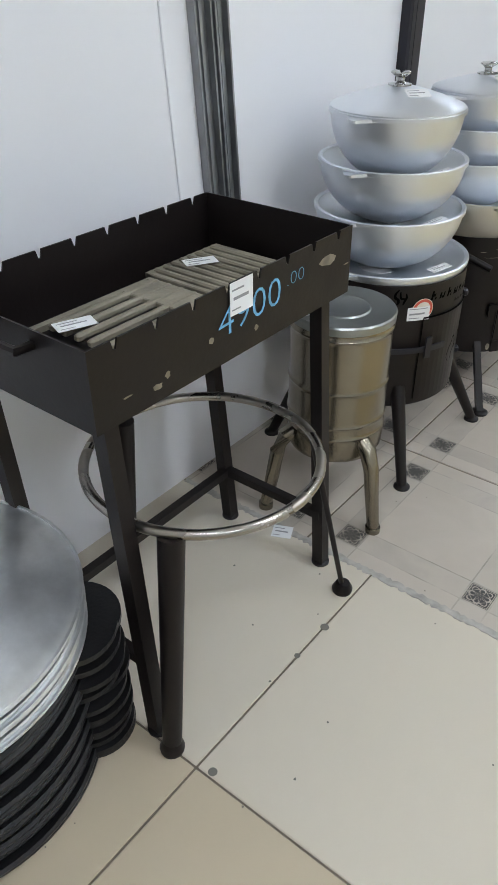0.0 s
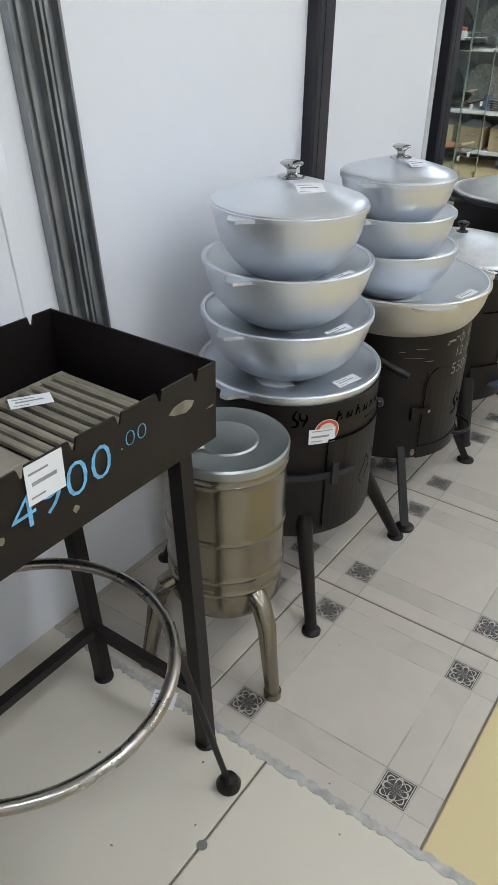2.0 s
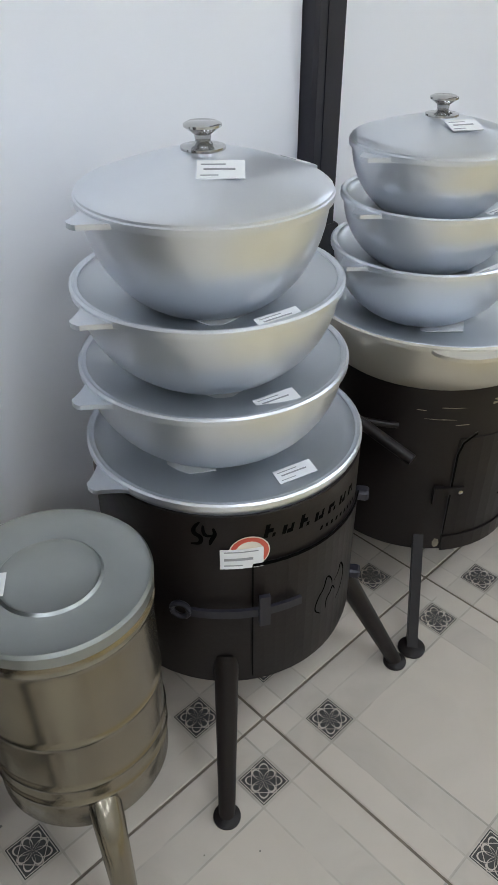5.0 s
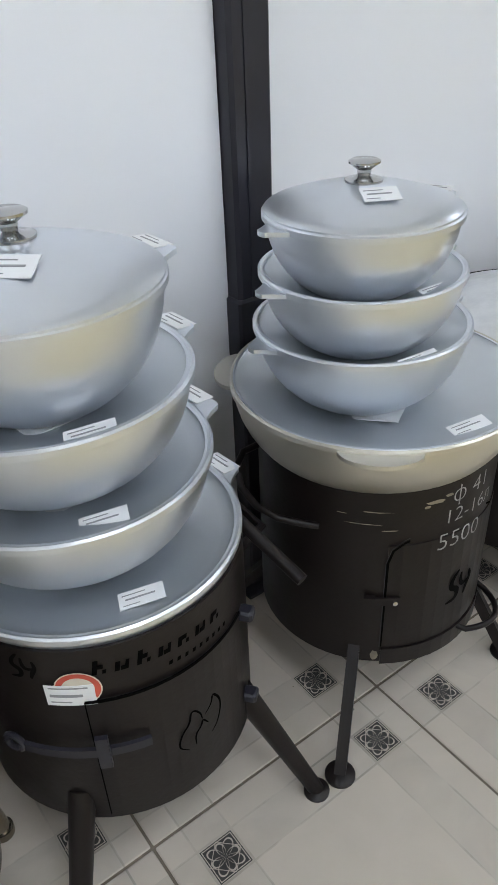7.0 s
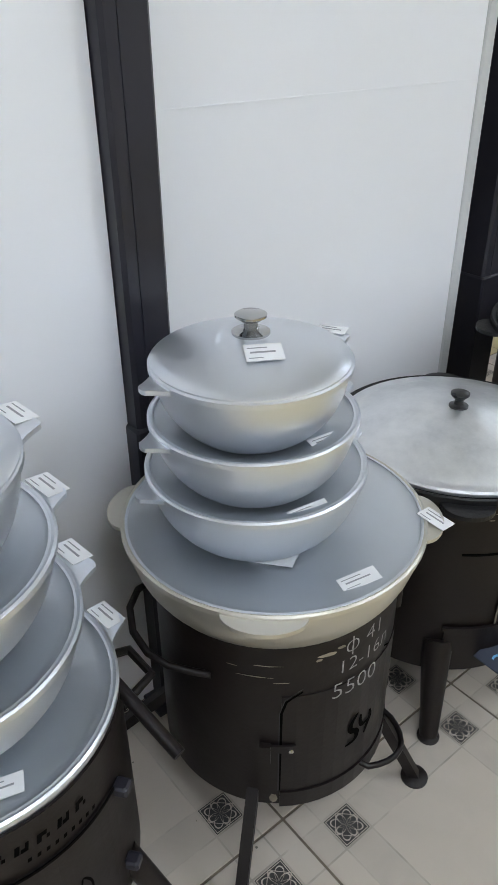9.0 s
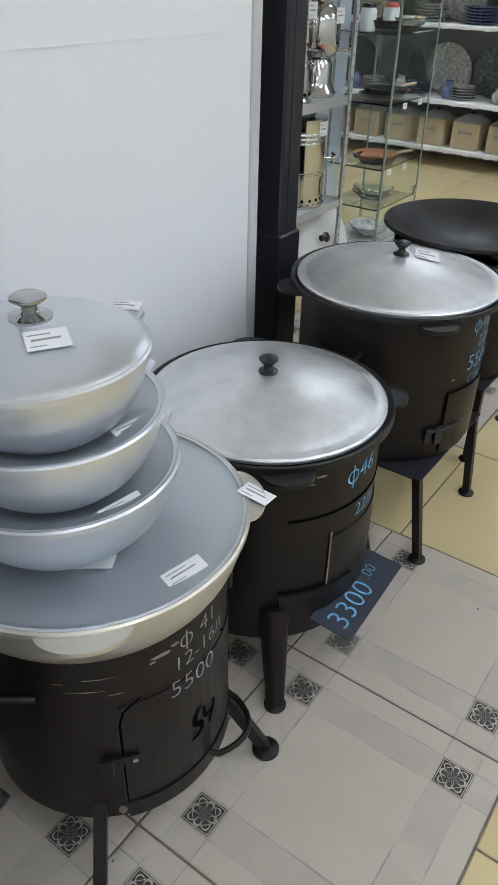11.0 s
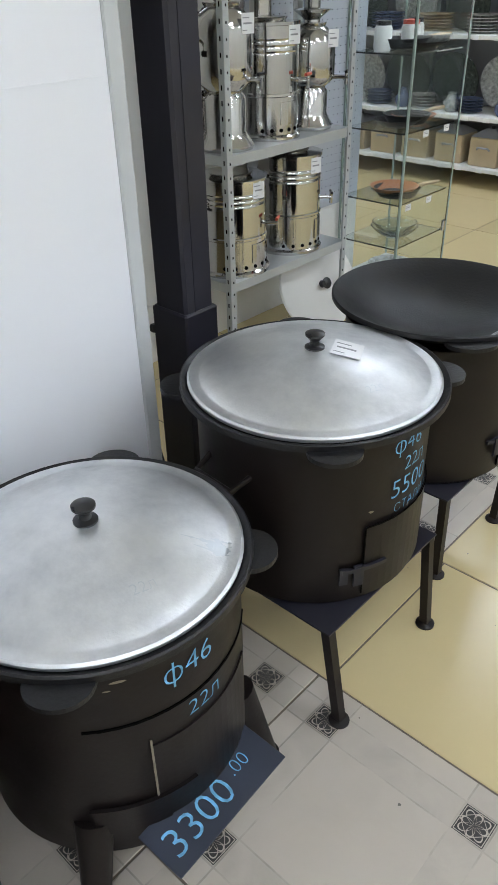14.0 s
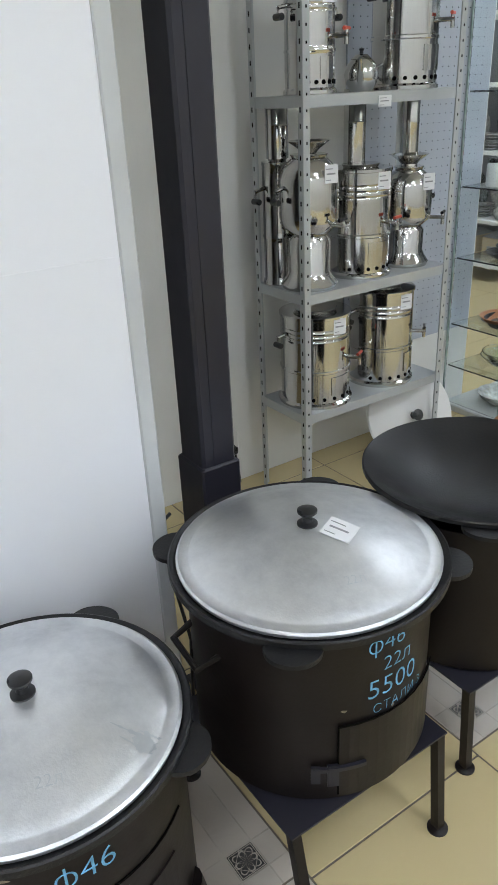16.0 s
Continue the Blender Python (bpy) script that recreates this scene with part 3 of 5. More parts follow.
grate(-0.785, 0.862, 0.622, 0.25, 0.19, True, 0)
grate(-0.765, 0.622, 0.622, 0.25, 0.27, False, 0)
part_a = price_tag(-0.86, 0.855, 0.6375, 60, 0.06, 0.032)
price_tag(-0.835, 0.545, 0.6375, 70, 0.062, 0.034)
price_tag(-0.6335, 0.690, 0.687, 90, 0.052, 0.05, 90, 0)

price_tag(-0.735, 0.955, 0.0015, 25, 0.045, 0.04)

# ring trivet under the grill
tr = thing("ring_trivet", pose(-0.682, 0.646, 0), "bare steel ring trivet on three dark legs standing under the grill", "trivet")
part("ring", tube([(0.194 * math.cos(6.28319 * i / 64), 0.194 * math.sin(6.28319 * i / 64), 0.407) for i in range(64)], 0.0085, 12, closed=True), M["ring"], tr, "shiny bent steel ring")
for (tx, ty), (fx, fy), w, w2 in (((0.089, -0.172), (0.122, -0.24), 0.021, 0.016), ((0.108, 0.161), (0.15, 0.24), 0.006, 0.005), ((-0.19, 0.0), (-0.22, 0.0), 0.02, 0.013)):
    lg = part("leg", tube([(tx, ty, 0.402), (fx, fy, 0.008)], w, 14, w2), M["black"], tr)
    part("foot", moved(lathe([(0, 0), (0.02, 0), (0.021, 0.008), (0.014, 0.022), (0, 0.026)], 20), pose(fx, fy, 0)), M["black"], lg)

# stack of lids and pans beside the grill
PX, PY = -0.84, 0.175
for i in range(17):
    z = 0.010 + i * 0.0158
    rr = 0.242 + 0.004 * math.sin(i * 2.3)
    p = thing("cast_iron_pan", pose(PX + 0.003 * math.sin(i * 1.7), PY + 0.004 * math.cos(i * 2.9), z, 0, 0, 6 * math.sin(i * 3.1)), "black cast iron pan with rounded lugs in a tall stack", "pan", "stack of black pans")
    part("dish", lathe([(0, -0.010), (rr * 0.88, -0.010), (rr - 0.006, -0.008), (rr, -0.004), (rr + 0.001, 0.001), (rr - 0.003, 0.0055), (rr - 0.010, 0.003), (rr * 0.87, -0.006), (0, -0.006)], 64), M["iron"], p)
    for a in (52, 232):
        part("lug", moved(prism(ear_outline(rr - 0.002, 0.060, 0.050, blunt=0.75), -0.006, 0.004), pose(0, 0, 0, 0, 0, a)), M["iron"], p)
for i in range(7):
    z = 0.276 + i * 0.0105
    l = thing("aluminium_lid", pose(PX + 0.003 * math.cos(i * 2.1), PY - 0.003 * math.sin(i * 1.9), z), "thin aluminium lid stacked on the black pans", "lid", "stack of aluminium lids")
    r = 0.25
    part("disc", lathe([(0, 0.005), (r - 0.04, 0.003), (r - 0.012, -0.001), (r - 0.003, -0.002), (r - 0.002, 0.0), (r - 0.012, 0.004), (r - 0.035, 0.008), (0, 0.016 if i == 6 else 0.0085)], 72), M["stack_lid"], l)
    part("rim", lathe([(r - 0.003, 0.003), (r + 0.001, 0.003), (r + 0.0025, 0.0005), (r + 0.001, -0.002), (r - 0.003, -0.002)], 72, True), M["stack_lid"], l, "rolled bright rim")

# galvanised drum with legs
bo = thing("metal_boiler_drum", pose(-0.729, 1.141, 0), "galvanised sheet metal drum with a lid on three bent legs", "metal drum")
R = 0.107
prof = [(0, 0.155), (R * 0.6, 0.155), (R - 0.006, 0.165), (R, 0.178)]
for zz in (0.225, 0.255, 0.335):
    prof += [(R, zz - 0.010), (R, zz - 0.004), (R + 0.0022, zz), (R, zz + 0.004), (R, zz + 0.010)]
prof += [(R, 0.445), (R, 0.452), (R + 0.003, 0.456), (R, 0.46), (R, 0.468), (0, 0.468)]
part("body", lathe(prof, 64), M["galv"], bo, "dull golden galvanised body with raised ribs")
part("lid", lathe([(R + 0.003, 0.470), (R + 0.004, 0.485), (R + 0.001, 0.489), (R - 0.004, 0.486), (0.058, 0.486), (0.055, 0.489), (0.05, 0.486), (0.0, 0.486)], 64), M["galv_lid"], bo, "round galvanised lid with a pressed circle")
for fx, fy in ((0.164, -0.06), (-0.075, -0.11), (-0.12, 0.13)):
    d = Vector((fx, fy, 0)).normalized()
    pts = [(d.x * (R - 0.012), d.y * (R - 0.012), 0.205), (d.x * (R + 0.012), d.y * (R + 0.012), 0.195), (d.x * (R + 0.03), d.y * (R + 0.03), 0.155), (d.x * (R + 0.04), d.y * (R + 0.04), 0.09), (d.x * (R + 0.055), d.y * (R + 0.055), 0.012)]
    lg = part("leg", tube(pts, 0.021, 10, 0.014), M["galv"], bo, "bent sheet metal leg")
    part("foot", moved(lathe([(0, 0), (0.017, 0), (0.017, 0.014), (0, 0.016)], 16), pose(d.x * (R + 0.055), d.y * (R + 0.055), 0)), M["galv"], lg)
price_tag(-0.765, 1.075, 0.4895, 55, 0.06, 0.034)

# ---- stove with cut-out flames and its stack of aluminium cauldrons ----
S1 = (-0.811, 1.474)


def stove_base(name, xy, label, r, z0, z1, feet, w, foot_r, lean_top, round_tube=False, r2=None, w2=None):
    s = thing(name, pose(xy[0], xy[1], 0), label, "stove", "cauldron stoves")
    drum(s, r, z0, z1, M["black"], r2)
    for fx, fy in feet:
        d = Vector((fx - xy[0], fy - xy[1], 0))
        u = d.normalized()
        leg(s, (u.x * (r - 0.012), u.y * (r - 0.012), lean_top), (d.x, d.y, 0.004), w, foot_r, round_tube, w2)
    return s


s1 = stove_base("cauldron_stove", S1, "black sheet steel cauldron stove with flame cut-outs and a price sticker", 0.187, 0.168, 0.478, ((-0.603, 1.271), (-0.600, 1.668), (-1.0, 1.271), (-1.0, 1.668)), 0.036, 0.020, 0.22, True, w2=0.024)
door1 = part("door", curved(0.187, -33, 34, 0.185, 0.400, 0.003), M["black"], s1)
part("upper_edge", curved(0.190, -33, 34, 0.398, 0.402, 0.0015), M["hole"], door1)
part("side_edge", curved(0.190, -33.3, -32.9, 0.185, 0.400, 0.0008, 2), M["hole"], door1)
lt = part("latch", curved(0.197, -58, -14, 0.318, 0.331, 0.005), M["steel_post"], door1, "curved steel latch with a ring end")
part("latch_ring", moved(tube([(0.012 * math.cos(6.283 * i / 20), 0, 0.012 * math.sin(6.283 * i / 20)) for i in range(20)], 0.004, 8, closed=True), pose(0.2 * math.cos(radians(-61)), 0.2 * math.sin(radians(-61)), 0.325, 0, 0, 30)), M["steel_post"], lt)
part("latch_hook", curved(0.202, -31.5, -27.5, 0.305, 0.357, 0.006, 2), M["steel_post"], lt)
for zz in (0.39, 0.235):
    part("hinge", moved(box(0.186, 0.206, -0.010, 0.010, zz - 0.008, zz + 0.008, 0.003), pose(0, 0, 0, 0, 0, 37)), M["steel_post"], s1)
# maker's mark drawn as plain shapes: slanted strokes in place of letters
def slanted(a0, z, w, h, r=0.187):
    g = ([(0, 0, 0.0012), (w, 0, 0.0012), (w + h * 0.18, h, 0.0012), (h * 0.18, h, 0.0012)], [(0, 1, 2, 3)], False)
    return wrapped(g, r, a0, z)


for k in range(7):
    hh = (0.021, 0.014, 0.021, 0.014, 0.014, 0.014, 0.014)[k]
    zz = 0.440 - 0.0006 * k
    for du, w, h, dz in ((0, 0.0055, hh, 0), (2.0, 0.006, 0.0065, 0 if k % 2 else 0.0075), (3.4, 0.004, 0.014 if k % 2 else 0.006, 0)):
        part("maker_mark", slanted(-29 + k * 7.4 + du, zz + dz, w, h), M["hole"], s1, "black cut-out maker's mark as plain strokes")
for k in range(9):
    part("maker_mark", slanted(-3.4 + k * 3.2, 0.4185 - 0.0009 * k, 0.0045, 0.006), M["hole"], s1)


def smooth_line(pts, times=2):
    """Corners cut twice over, so that a bent stroke turns softly."""
    for k in range(times):
        out = [pts[0]]
        for p, q in zip(pts, pts[1:]):
            out += [(p[0] * 0.75 + q[0] * 0.25, p[1] * 0.75 + q[1] * 0.25), (p[0] * 0.25 + q[0] * 0.75, p[1] * 0.25 + q[1] * 0.75)]
        pts = out + [pts[-1]]
    return pts


def stroke(pts, width, rise=0.0012):
    """A flat stroke, thin at both ends."""
    vs, fs, n = [], [], len(pts)
    for i, (u, v) in enumerate(pts):
        w = width / 2 * (0.25 + 0.75 * math.sin(math.pi * (i + 0.5) / n))
        p0, p1 = pts[max(i - 1, 0)], pts[min(i + 1, n - 1)]
        d = Vector((p1[0] - p0[0], p1[1] - p0[1])).normalized()
        vs += [(u - d.y * w, v + d.x * w, rise), (u + d.y * w, v - d.x * w, rise)]
        if i:
            fs.append((2 * i - 2, 2 * i - 1, 2 * i + 1, 2 * i))
    return vs, fs, False


def solid_flame(parent, r, a0, z, s, material):
    """Broad curling flame tongues cut into a drum."""
    for st, w in ((((-0.026, -0.028), (-0.006, -0.026), (-0.004, -0.008), (-0.020, 0.000), (-0.018, 0.016), (-0.006, 0.030)), 0.010), (((0.000, 0.022), (0.000, 0.004), (0.006, -0.006), (0.022, -0.002)), 0.008), (((0.020, 0.016), (0.024, 0.000), (0.016, -0.014), (0.012, -0.028)), 0.009)):
        g = stroke([(u * s, v * s) for u, v in smooth_line(list(st))], w * s)
        part("flame_cutout", wrapped(g, r, a0, z), material, parent, "black flame-shaped cut-out")


def edge_line(parent, r, pts, width, material, name="door_edge", rise=0.0012):
    """A thin line along (degrees, height) points on a drum."""
    uv = [(radians(a) * r, z) for a, z in pts]
    vs, fs = [], []
    for i, (u, v) in enumerate(uv):
        p, q = uv[max(i - 1, 0)], uv[min(i + 1, len(uv) - 1)]
        d = Vector((q[0] - p[0], q[1] - p[1])).normalized()
        vs += [(u - d.y * width / 2, v + d.x * width / 2, rise), (u + d.y * width / 2, v - d.x * width / 2, rise)]
        if i:
            fs.append((2 * i - 2, 2 * i - 1, 2 * i + 1, 2 * i))
    return part(name, wrapped((vs, fs, False), r, 0, 0), material, parent)


def flame(parent, r, a0, z, s, material):
    """Slim curved flame strokes cut into a drum."""
    strokes = (((-0.020, -0.032), (-0.034, -0.018), (-0.026, 0.004), (-0.016, 0.012), (-0.012, 0.034), (0.000, 0.020), (0.002, 0.006)), ((0.006, 0.010), (0.018, 0.020), (0.020, 0.036), (0.034, 0.010), (0.026, -0.020), (0.014, -0.030)), ((-0.010, -0.030), (-0.010, -0.012), (0.000, -0.004), (0.002, 0.006), (0.010, -0.008)))
    for st in strokes:
        g = stroke([(u * s, v * s) for u, v in smooth_line(list(st))], 0.0032 * s)
        part("flame_cutout", wrapped(g, r, a0, z), material, parent, "flame-shaped cut-out")


flame(door1, 0.190, 6, 0.292, 1.05, M["hole"])
solid_flame(s1, 0.187, -51.5, 0.452, 0.62, M["hole"])
st = thing("price_sticker", pose(S1[0], S1[1], 0), "white price paper over a round red sticker on the stove", "sticker")
ov = [(0.026 * math.cos(6.283 * i / 28), 0.026 * math.sin(6.283 * i / 28), 0.0018) for i in range(28)]
part("round_sticker", wrapped((ov, [tuple(range(28))], False), 0.187, -34.3, 0.421), M["sticker"], st, "round cream sticker")
arc = [(rr * math.cos(radians(a)), rr * math.sin(radians(a)), 0.0021) for a in range(-40, 171, 15) for rr in (0.018, 0.0245)]
part("red_band", wrapped((arc, [(2 * i, 2 * i + 1, 2 * i + 3, 2 * i + 2) for i in range(len(arc) // 2 - 1)], False), 0.187, -34.3, 0.421), M["red"], st, "red printed band")
part("paper", curved(0.1896, -45.5, -29, 0.396, 0.428, 0.0006, 6), M["paper"], st, "white printed price paper")
for zz, a1 in ((0.424, -31), (0.412, -33), (0.402, -37)):
    part("print_line", curved(0.1903, -44, a1, zz - (0.002 if a1 == -33 else 0.0008), zz + (0.002 if a1 == -33 else 0.0008), 0.0004, 4), M["ink"], st)
part("side_handle", tube([(0.187 * math.cos(radians(100)), 0.187 * math.sin(radians(100)), 0.40), (-0.02, 0.235, 0.395), (0.03, 0.24, 0.385), (0.187 * math.cos(radians(75)), 0.187 * math.sin(radians(75)), 0.38)], 0.007, 8), M["black"], s1)
part("poker_tube", tube([(0.075, 0.158, 0.48), (0.194, 0.178, 0.437)], 0.0085, 12), M["black"], s1, "short black tube sticking out")

AX, AY = -0.815, 1.462
cauldron(AX + 0.003, AY + 0.011, 0.492, 0.189, 0.12, 0.08, "wide aluminium cauldron set into the black stove", M["alu"], (-92, 88), 0.03, 0.030, group="aluminium cauldrons")
flat_lid(AX + 0.003, AY + 0.011, 0.490, 0.189, "flat aluminium lid in the wide cauldron")
cauldron(AX, AY - 0.002, 0.606, 0.173, 0.133, 0.035, "aluminium cauldron resting on the lid below", M["alu"], (-95, 85), 0.03, 0.027, group="aluminium cauldrons")
flat_lid(AX, AY - 0.002, 0.604, 0.173, "flat aluminium lid on a stacked cauldron", deep=0.025)
cauldron(AX, AY - 0.008, 0.711, 0.165, 0.130, 0.035, "aluminium cauldron in the middle of the stack", M["alu"], (-90, 90), 0.028, 0.026, group="aluminium cauldrons")
flat_lid(AX, AY - 0.008, 0.709, 0.165, "flat aluminium lid on a stacked cauldron", deep=0.036)
cauldron(AX, AY - 0.009, 0.812, 0.147, 0.137, 0.035, "deep aluminium cauldron on top of the stack", M["alu"], (-93, 87), 0.028, 0.026, group="aluminium cauldrons")
dome_lid(AX, AY - 0.009, 0.816, 0.145, 0.044, "domed satin aluminium lid with a chrome knob", M["alu"], M["bright_knob"], "bright chrome knob", s=0.78, step=False, bow=1.4)
price_tag(AX + 0.056, AY - 0.034, 0.849, 47, 0.050, 0.034, 17, 0)
for z, dx, dy in ((0.6995, 0.126, -0.015), (0.5955, 0.128, -0.018), (0.4855, 0.143, 0.003)):
    price_tag(AX + dx, AY + dy, z, 68, 0.052, 0.026, 0, -8)
for z, x, y in ((0.8135, -0.02, 0.152), (0.7125, -0.018, 0.172), (0.6075, -0.015, 0.187), (0.4935, -0.003, 0.214)):
    price_tag(AX + x, AY + y, z, 8, 0.046, 0.030, -7, 4)

for z, r, a in ((0.6795, 0.045, -40), (0.5835, 0.05, -35), (0.4735, 0.07, -75)):
    single("paper_sheet", box(-0.03, 0.03, -0.03, 0.03, 0, 0.0012), M["paper"], pose(AX + r * math.cos(radians(a)), AY + r * math.sin(radians(a)), z, 0, 0, a + 45), "square of white paper under a stacked cauldron", "paper", "paper sheets")

# ---- second stove with pots ----
S2 = (-0.789, 1.951)
R2 = 0.186
s2 = stove_base("cauldron_stove", S2, "black sheet steel cauldron stove with chalk prices and a hinged door", R2, 0.128, 0.500, ((-0.597, 1.714), (-0.591, 2.113), (-1.01, 1.714), (-1.01, 2.113)), 0.018, 0.024, 0.165)
door2 = part("door", curved(R2, -38.4, 52, 0.169, 0.373, 0.002), M["black"], s2)
edge_line(door2, R2 + 0.002, [(52, 0.169), (-38.4, 0.169), (-38.4, 0.342), (-36.4, 0.365), (-31.4, 0.379), (20, 0.382), (52, 0.382)], 0.004, M["hole"])
edge_line(door2, R2 + 0.0025, [(-39.2, 0.169), (-39.2, 0.342), (-37.0, 0.369), (-31.8, 0.384), (20, 0.387), (52, 0.387)], 0.0013, M["steel_post"])
hg = part("hinge", curved(R2 + 0.003, -46.7, -31.9, 0.261, 0.275, 0.004, 6), M["black"], door2)
part("hinge_knuckle", curved(R2 + 0.003, -47.7, -42.7, 0.243, 0.279, 0.009, 3), M["black"], hg)
part("rivet", moved(lathe([(0, 0.004), (0.004, 0.003), (0.0045, 0)], 12), pose((R2 + 0.007) * math.cos(radians(-33.9)), (R2 + 0.007) * math.sin(radians(-33.9)), 0.267, 0, 90, -33.9)), M["chrome"], hg, "bright rivet")
part("ash_drawer", curved(R2, -38.4, 52, 0.130, 0.163, 0.004), M["black"], s2)
part("drawer_handle", tube([(R2 * math.cos(radians(5)), R2 * math.sin(radians(5)), 0.158)] + [((R2 + 0.015 + 0.026 * math.sin(math.pi * i / 8)) * math.cos(radians(7 + i * 3.8)), (R2 + 0.015 + 0.026 * math.sin(math.pi * i / 8)) * math.sin(radians(7 + i * 3.8)), 0.155) for i in range(9)] + [(R2 * math.cos(radians(40)), R2 * math.sin(radians(40)), 0.160)], 0.005, 10), M["black"], s2)
part("side_handle", tube([((R2 + d) * math.cos(radians(a)), (R2 + d) * math.sin(radians(a)), z) for a, d, z in ((-122, 0, 0.44), (-118, 0.026, 0.438), (-111, 0.042, 0.430), (-102, 0.048, 0.418), (-93, 0.043, 0.405), (-85, 0.030, 0.396), (-76, 0.010, 0.390), (-70, 0.0, 0.388))], 0.0055, 10), M["black"], s2)
part("side_handle", tube([((R2 + d) * math.cos(radians(a)), (R2 + d) * math.sin(radians(a)), z) for a, d, z in ((70, 0, 0.40), (80, 0.03, 0.40), (92, 0.045, 0.40), (104, 0.03, 0.40), (114, 0.0, 0.40))], 0.0055, 10), M["black"], s2)
part("latch_tube", tube([(R2 * math.cos(radians(40)), R2 * math.sin(radians(40)), 0.40), (R2 * math.cos(radians(40)), R2 * math.sin(radians(40)), 0.44)], 0.008, 10), M["black"], s2)
solid_flame(door2, R2 + 0.002, 1.4, 0.261, 1.05, M["hole"])
chalk(s2, "ф 41", R2, -11.1, 0.432, 0.028, "white_chalk", "white chalk writing: diameter 41", 0.03)
chalk(s2, "12-16л", R2, -14.3, 0.396, 0.026, "white_chalk", "white chalk writing: 12-16 litres", 0.02)
chalk(door2, "5500", R2 + 0.002, -16.9, 0.352, 0.031, "white_chalk", "white chalk price 5500", 0.0)
scuffs(s2, R2, [(-41, 0.146, 0.014, 0.026), (-19.0, 0.442, 0.034, 0.009), (-13.0, 0.448, 0.018, 0.007), (-23.0, 0.436, 0.012, 0.007), (-45, 0.432, 0.05, 0.0025), (-50, 0.41, 0.06, 0.002), (-38, 0.40, 0.03, 0.002), (-23, 0.34, 0.006, 0.008), (-21, 0.33, 0.008, 0.006), (-60, 0.425, 0.02, 0.002)])

BX, BY = -0.815, 1.936
cb = cauldron(BX + 0.025, BY + 0.009, 0.552, 0.221, 0.13, 0.10, "wide pale cauldron with a flat lid set into the black stove", M["cream"], (-134, 47, -44), 0.026, 0.038, group="aluminium cauldrons", blunt=0.8)
flat_lid(BX + 0.025, BY + 0.009, 0.551, 0.221, "flat aluminium lid covered in thin film", deep=0.05)
cauldron(BX - 0.004, BY, 0.631, 0.158, 0.127, 0.035, "small aluminium cauldron resting on the wide lid", M["alu"], (-100, 80), 0.025, 0.026, group="aluminium cauldrons")
flat_lid(BX - 0.004, BY, 0.629, 0.158, "flat aluminium lid on a stacked cauldron", deep=0.036)
cauldron(BX - 0.004, BY - 0.004, 0.711, 0.145, 0.118, 0.035, "small aluminium cauldron in the middle of the stack", M["alu"], (-97, 83), 0.025, 0.025, group="aluminium cauldrons")
flat_lid(BX - 0.004, BY - 0.004, 0.709, 0.145, "flat aluminium lid on a stacked cauldron", deep=0.032)
cauldron(BX - 0.004, BY - 0.008, 0.790, 0.135, 0.113, 0.035, "small aluminium cauldron on top of the stack", M["alu"], (-97, 83), 0.025, 0.025, group="aluminium cauldrons")
dome_lid(BX - 0.004, BY - 0.008, 0.794, 0.132, 0.036, "domed satin aluminium lid with a chrome knob", M["alu"], M["bright_knob"], "bright chrome knob", s=0.78, step=False, bow=1.4)
price_tag(BX + 0.048, BY - 0.030, 0.8235, 60, 0.048, 0.032, 15, 0)
for z, dx, dy in ((0.698, 0.100, 0.040), (0.6195, 0.123, -0.014), (0.541, 0.198, 0.008)):
    price_tag(BX + dx, BY + dy, z, 72, 0.055, 0.026, 0, -9)
price_tag(BX + 0.188, BY + 0.175, 0.5535, 5, 0.046, 0.034, -10, 8)
price_tag(BX - 0.005, BY + 0.142, 0.7915, 30, 0.042, 0.026)
single("paper_sheet", box(-0.035, 0.035, -0.03, 0.03, 0, 0.0012), M["paper"], pose(BX + 0.055, BY - 0.012, 0.5075, 0, -7, 30), "square of white paper under a stacked cauldron", "paper", "paper sheets")

# ---- black stoves with 46 cm cauldrons ----
def big_pot(xy, z, r, turn):
    cauldron(xy[0], xy[1], z, r, 0.14, 0.10, "black cast iron cauldron with four rounded lugs", M["iron"], tuple(turn + k * 90 for k in range(4)), 0.036, 0.030, "cast_iron_cauldron", rim=0.034, group="black cauldrons", ear_t=0.008, ear_drop=-0.006, blunt=0.8)


S3 = (-0.812, 2.408)
s3 = stove_base("cauldron_stove", S3, "black round steel stove with blue chalk writing on thick tube legs", 0.210, 0.105, 0.497, ((-0.63, 2.2), (-0.645, 2.593), (-1.0, 2.22), (-1.0, 2.593)), 0.058, 0.021, 0.18, True, w2=0.034)
door3 = part("door", curved(0.210, -22, 34, 0.150, 0.330, 0.003), M["black"], s3)
part("side_edge", curved(0.213, -22.6, -21.8, 0.150, 0.345, 0.0015, 2), M["scrape"], door3)
part("upper_edge", curved(0.210, -45, 42, 0.384, 0.388, 0.002), M["hole"], s3)
part("latch", curved(0.213, -48, -6, 0.215, 0.222, 0.006), M["black"], door3)
part("latch_plate", curved(0.213, -47, -18, 0.165, 0.214, 0.004), M["black"], door3)
part("rim_band", curved(0.210, -180, 180, 0.478, 0.497, 0.004, 48), M["black"], s3)
chalk(s3, "ф46", 0.210, -15.3, 0.430, 0.036, "blue_chalk", "blue chalk writing: diameter 46", 0.03)
chalk(s3, "22л", 0.210, -6.4, 0.348, 0.029, "blue_chalk", "blue chalk writing: 22 litres", 0.0)
scuffs(s3, 0.210, [(-30, 0.47, 0.03, 0.006), (-34, 0.458, 0.012, 0.004), (-12, 0.476, 0.04, 0.003), (30, 0.20, 0.01, 0.004)])
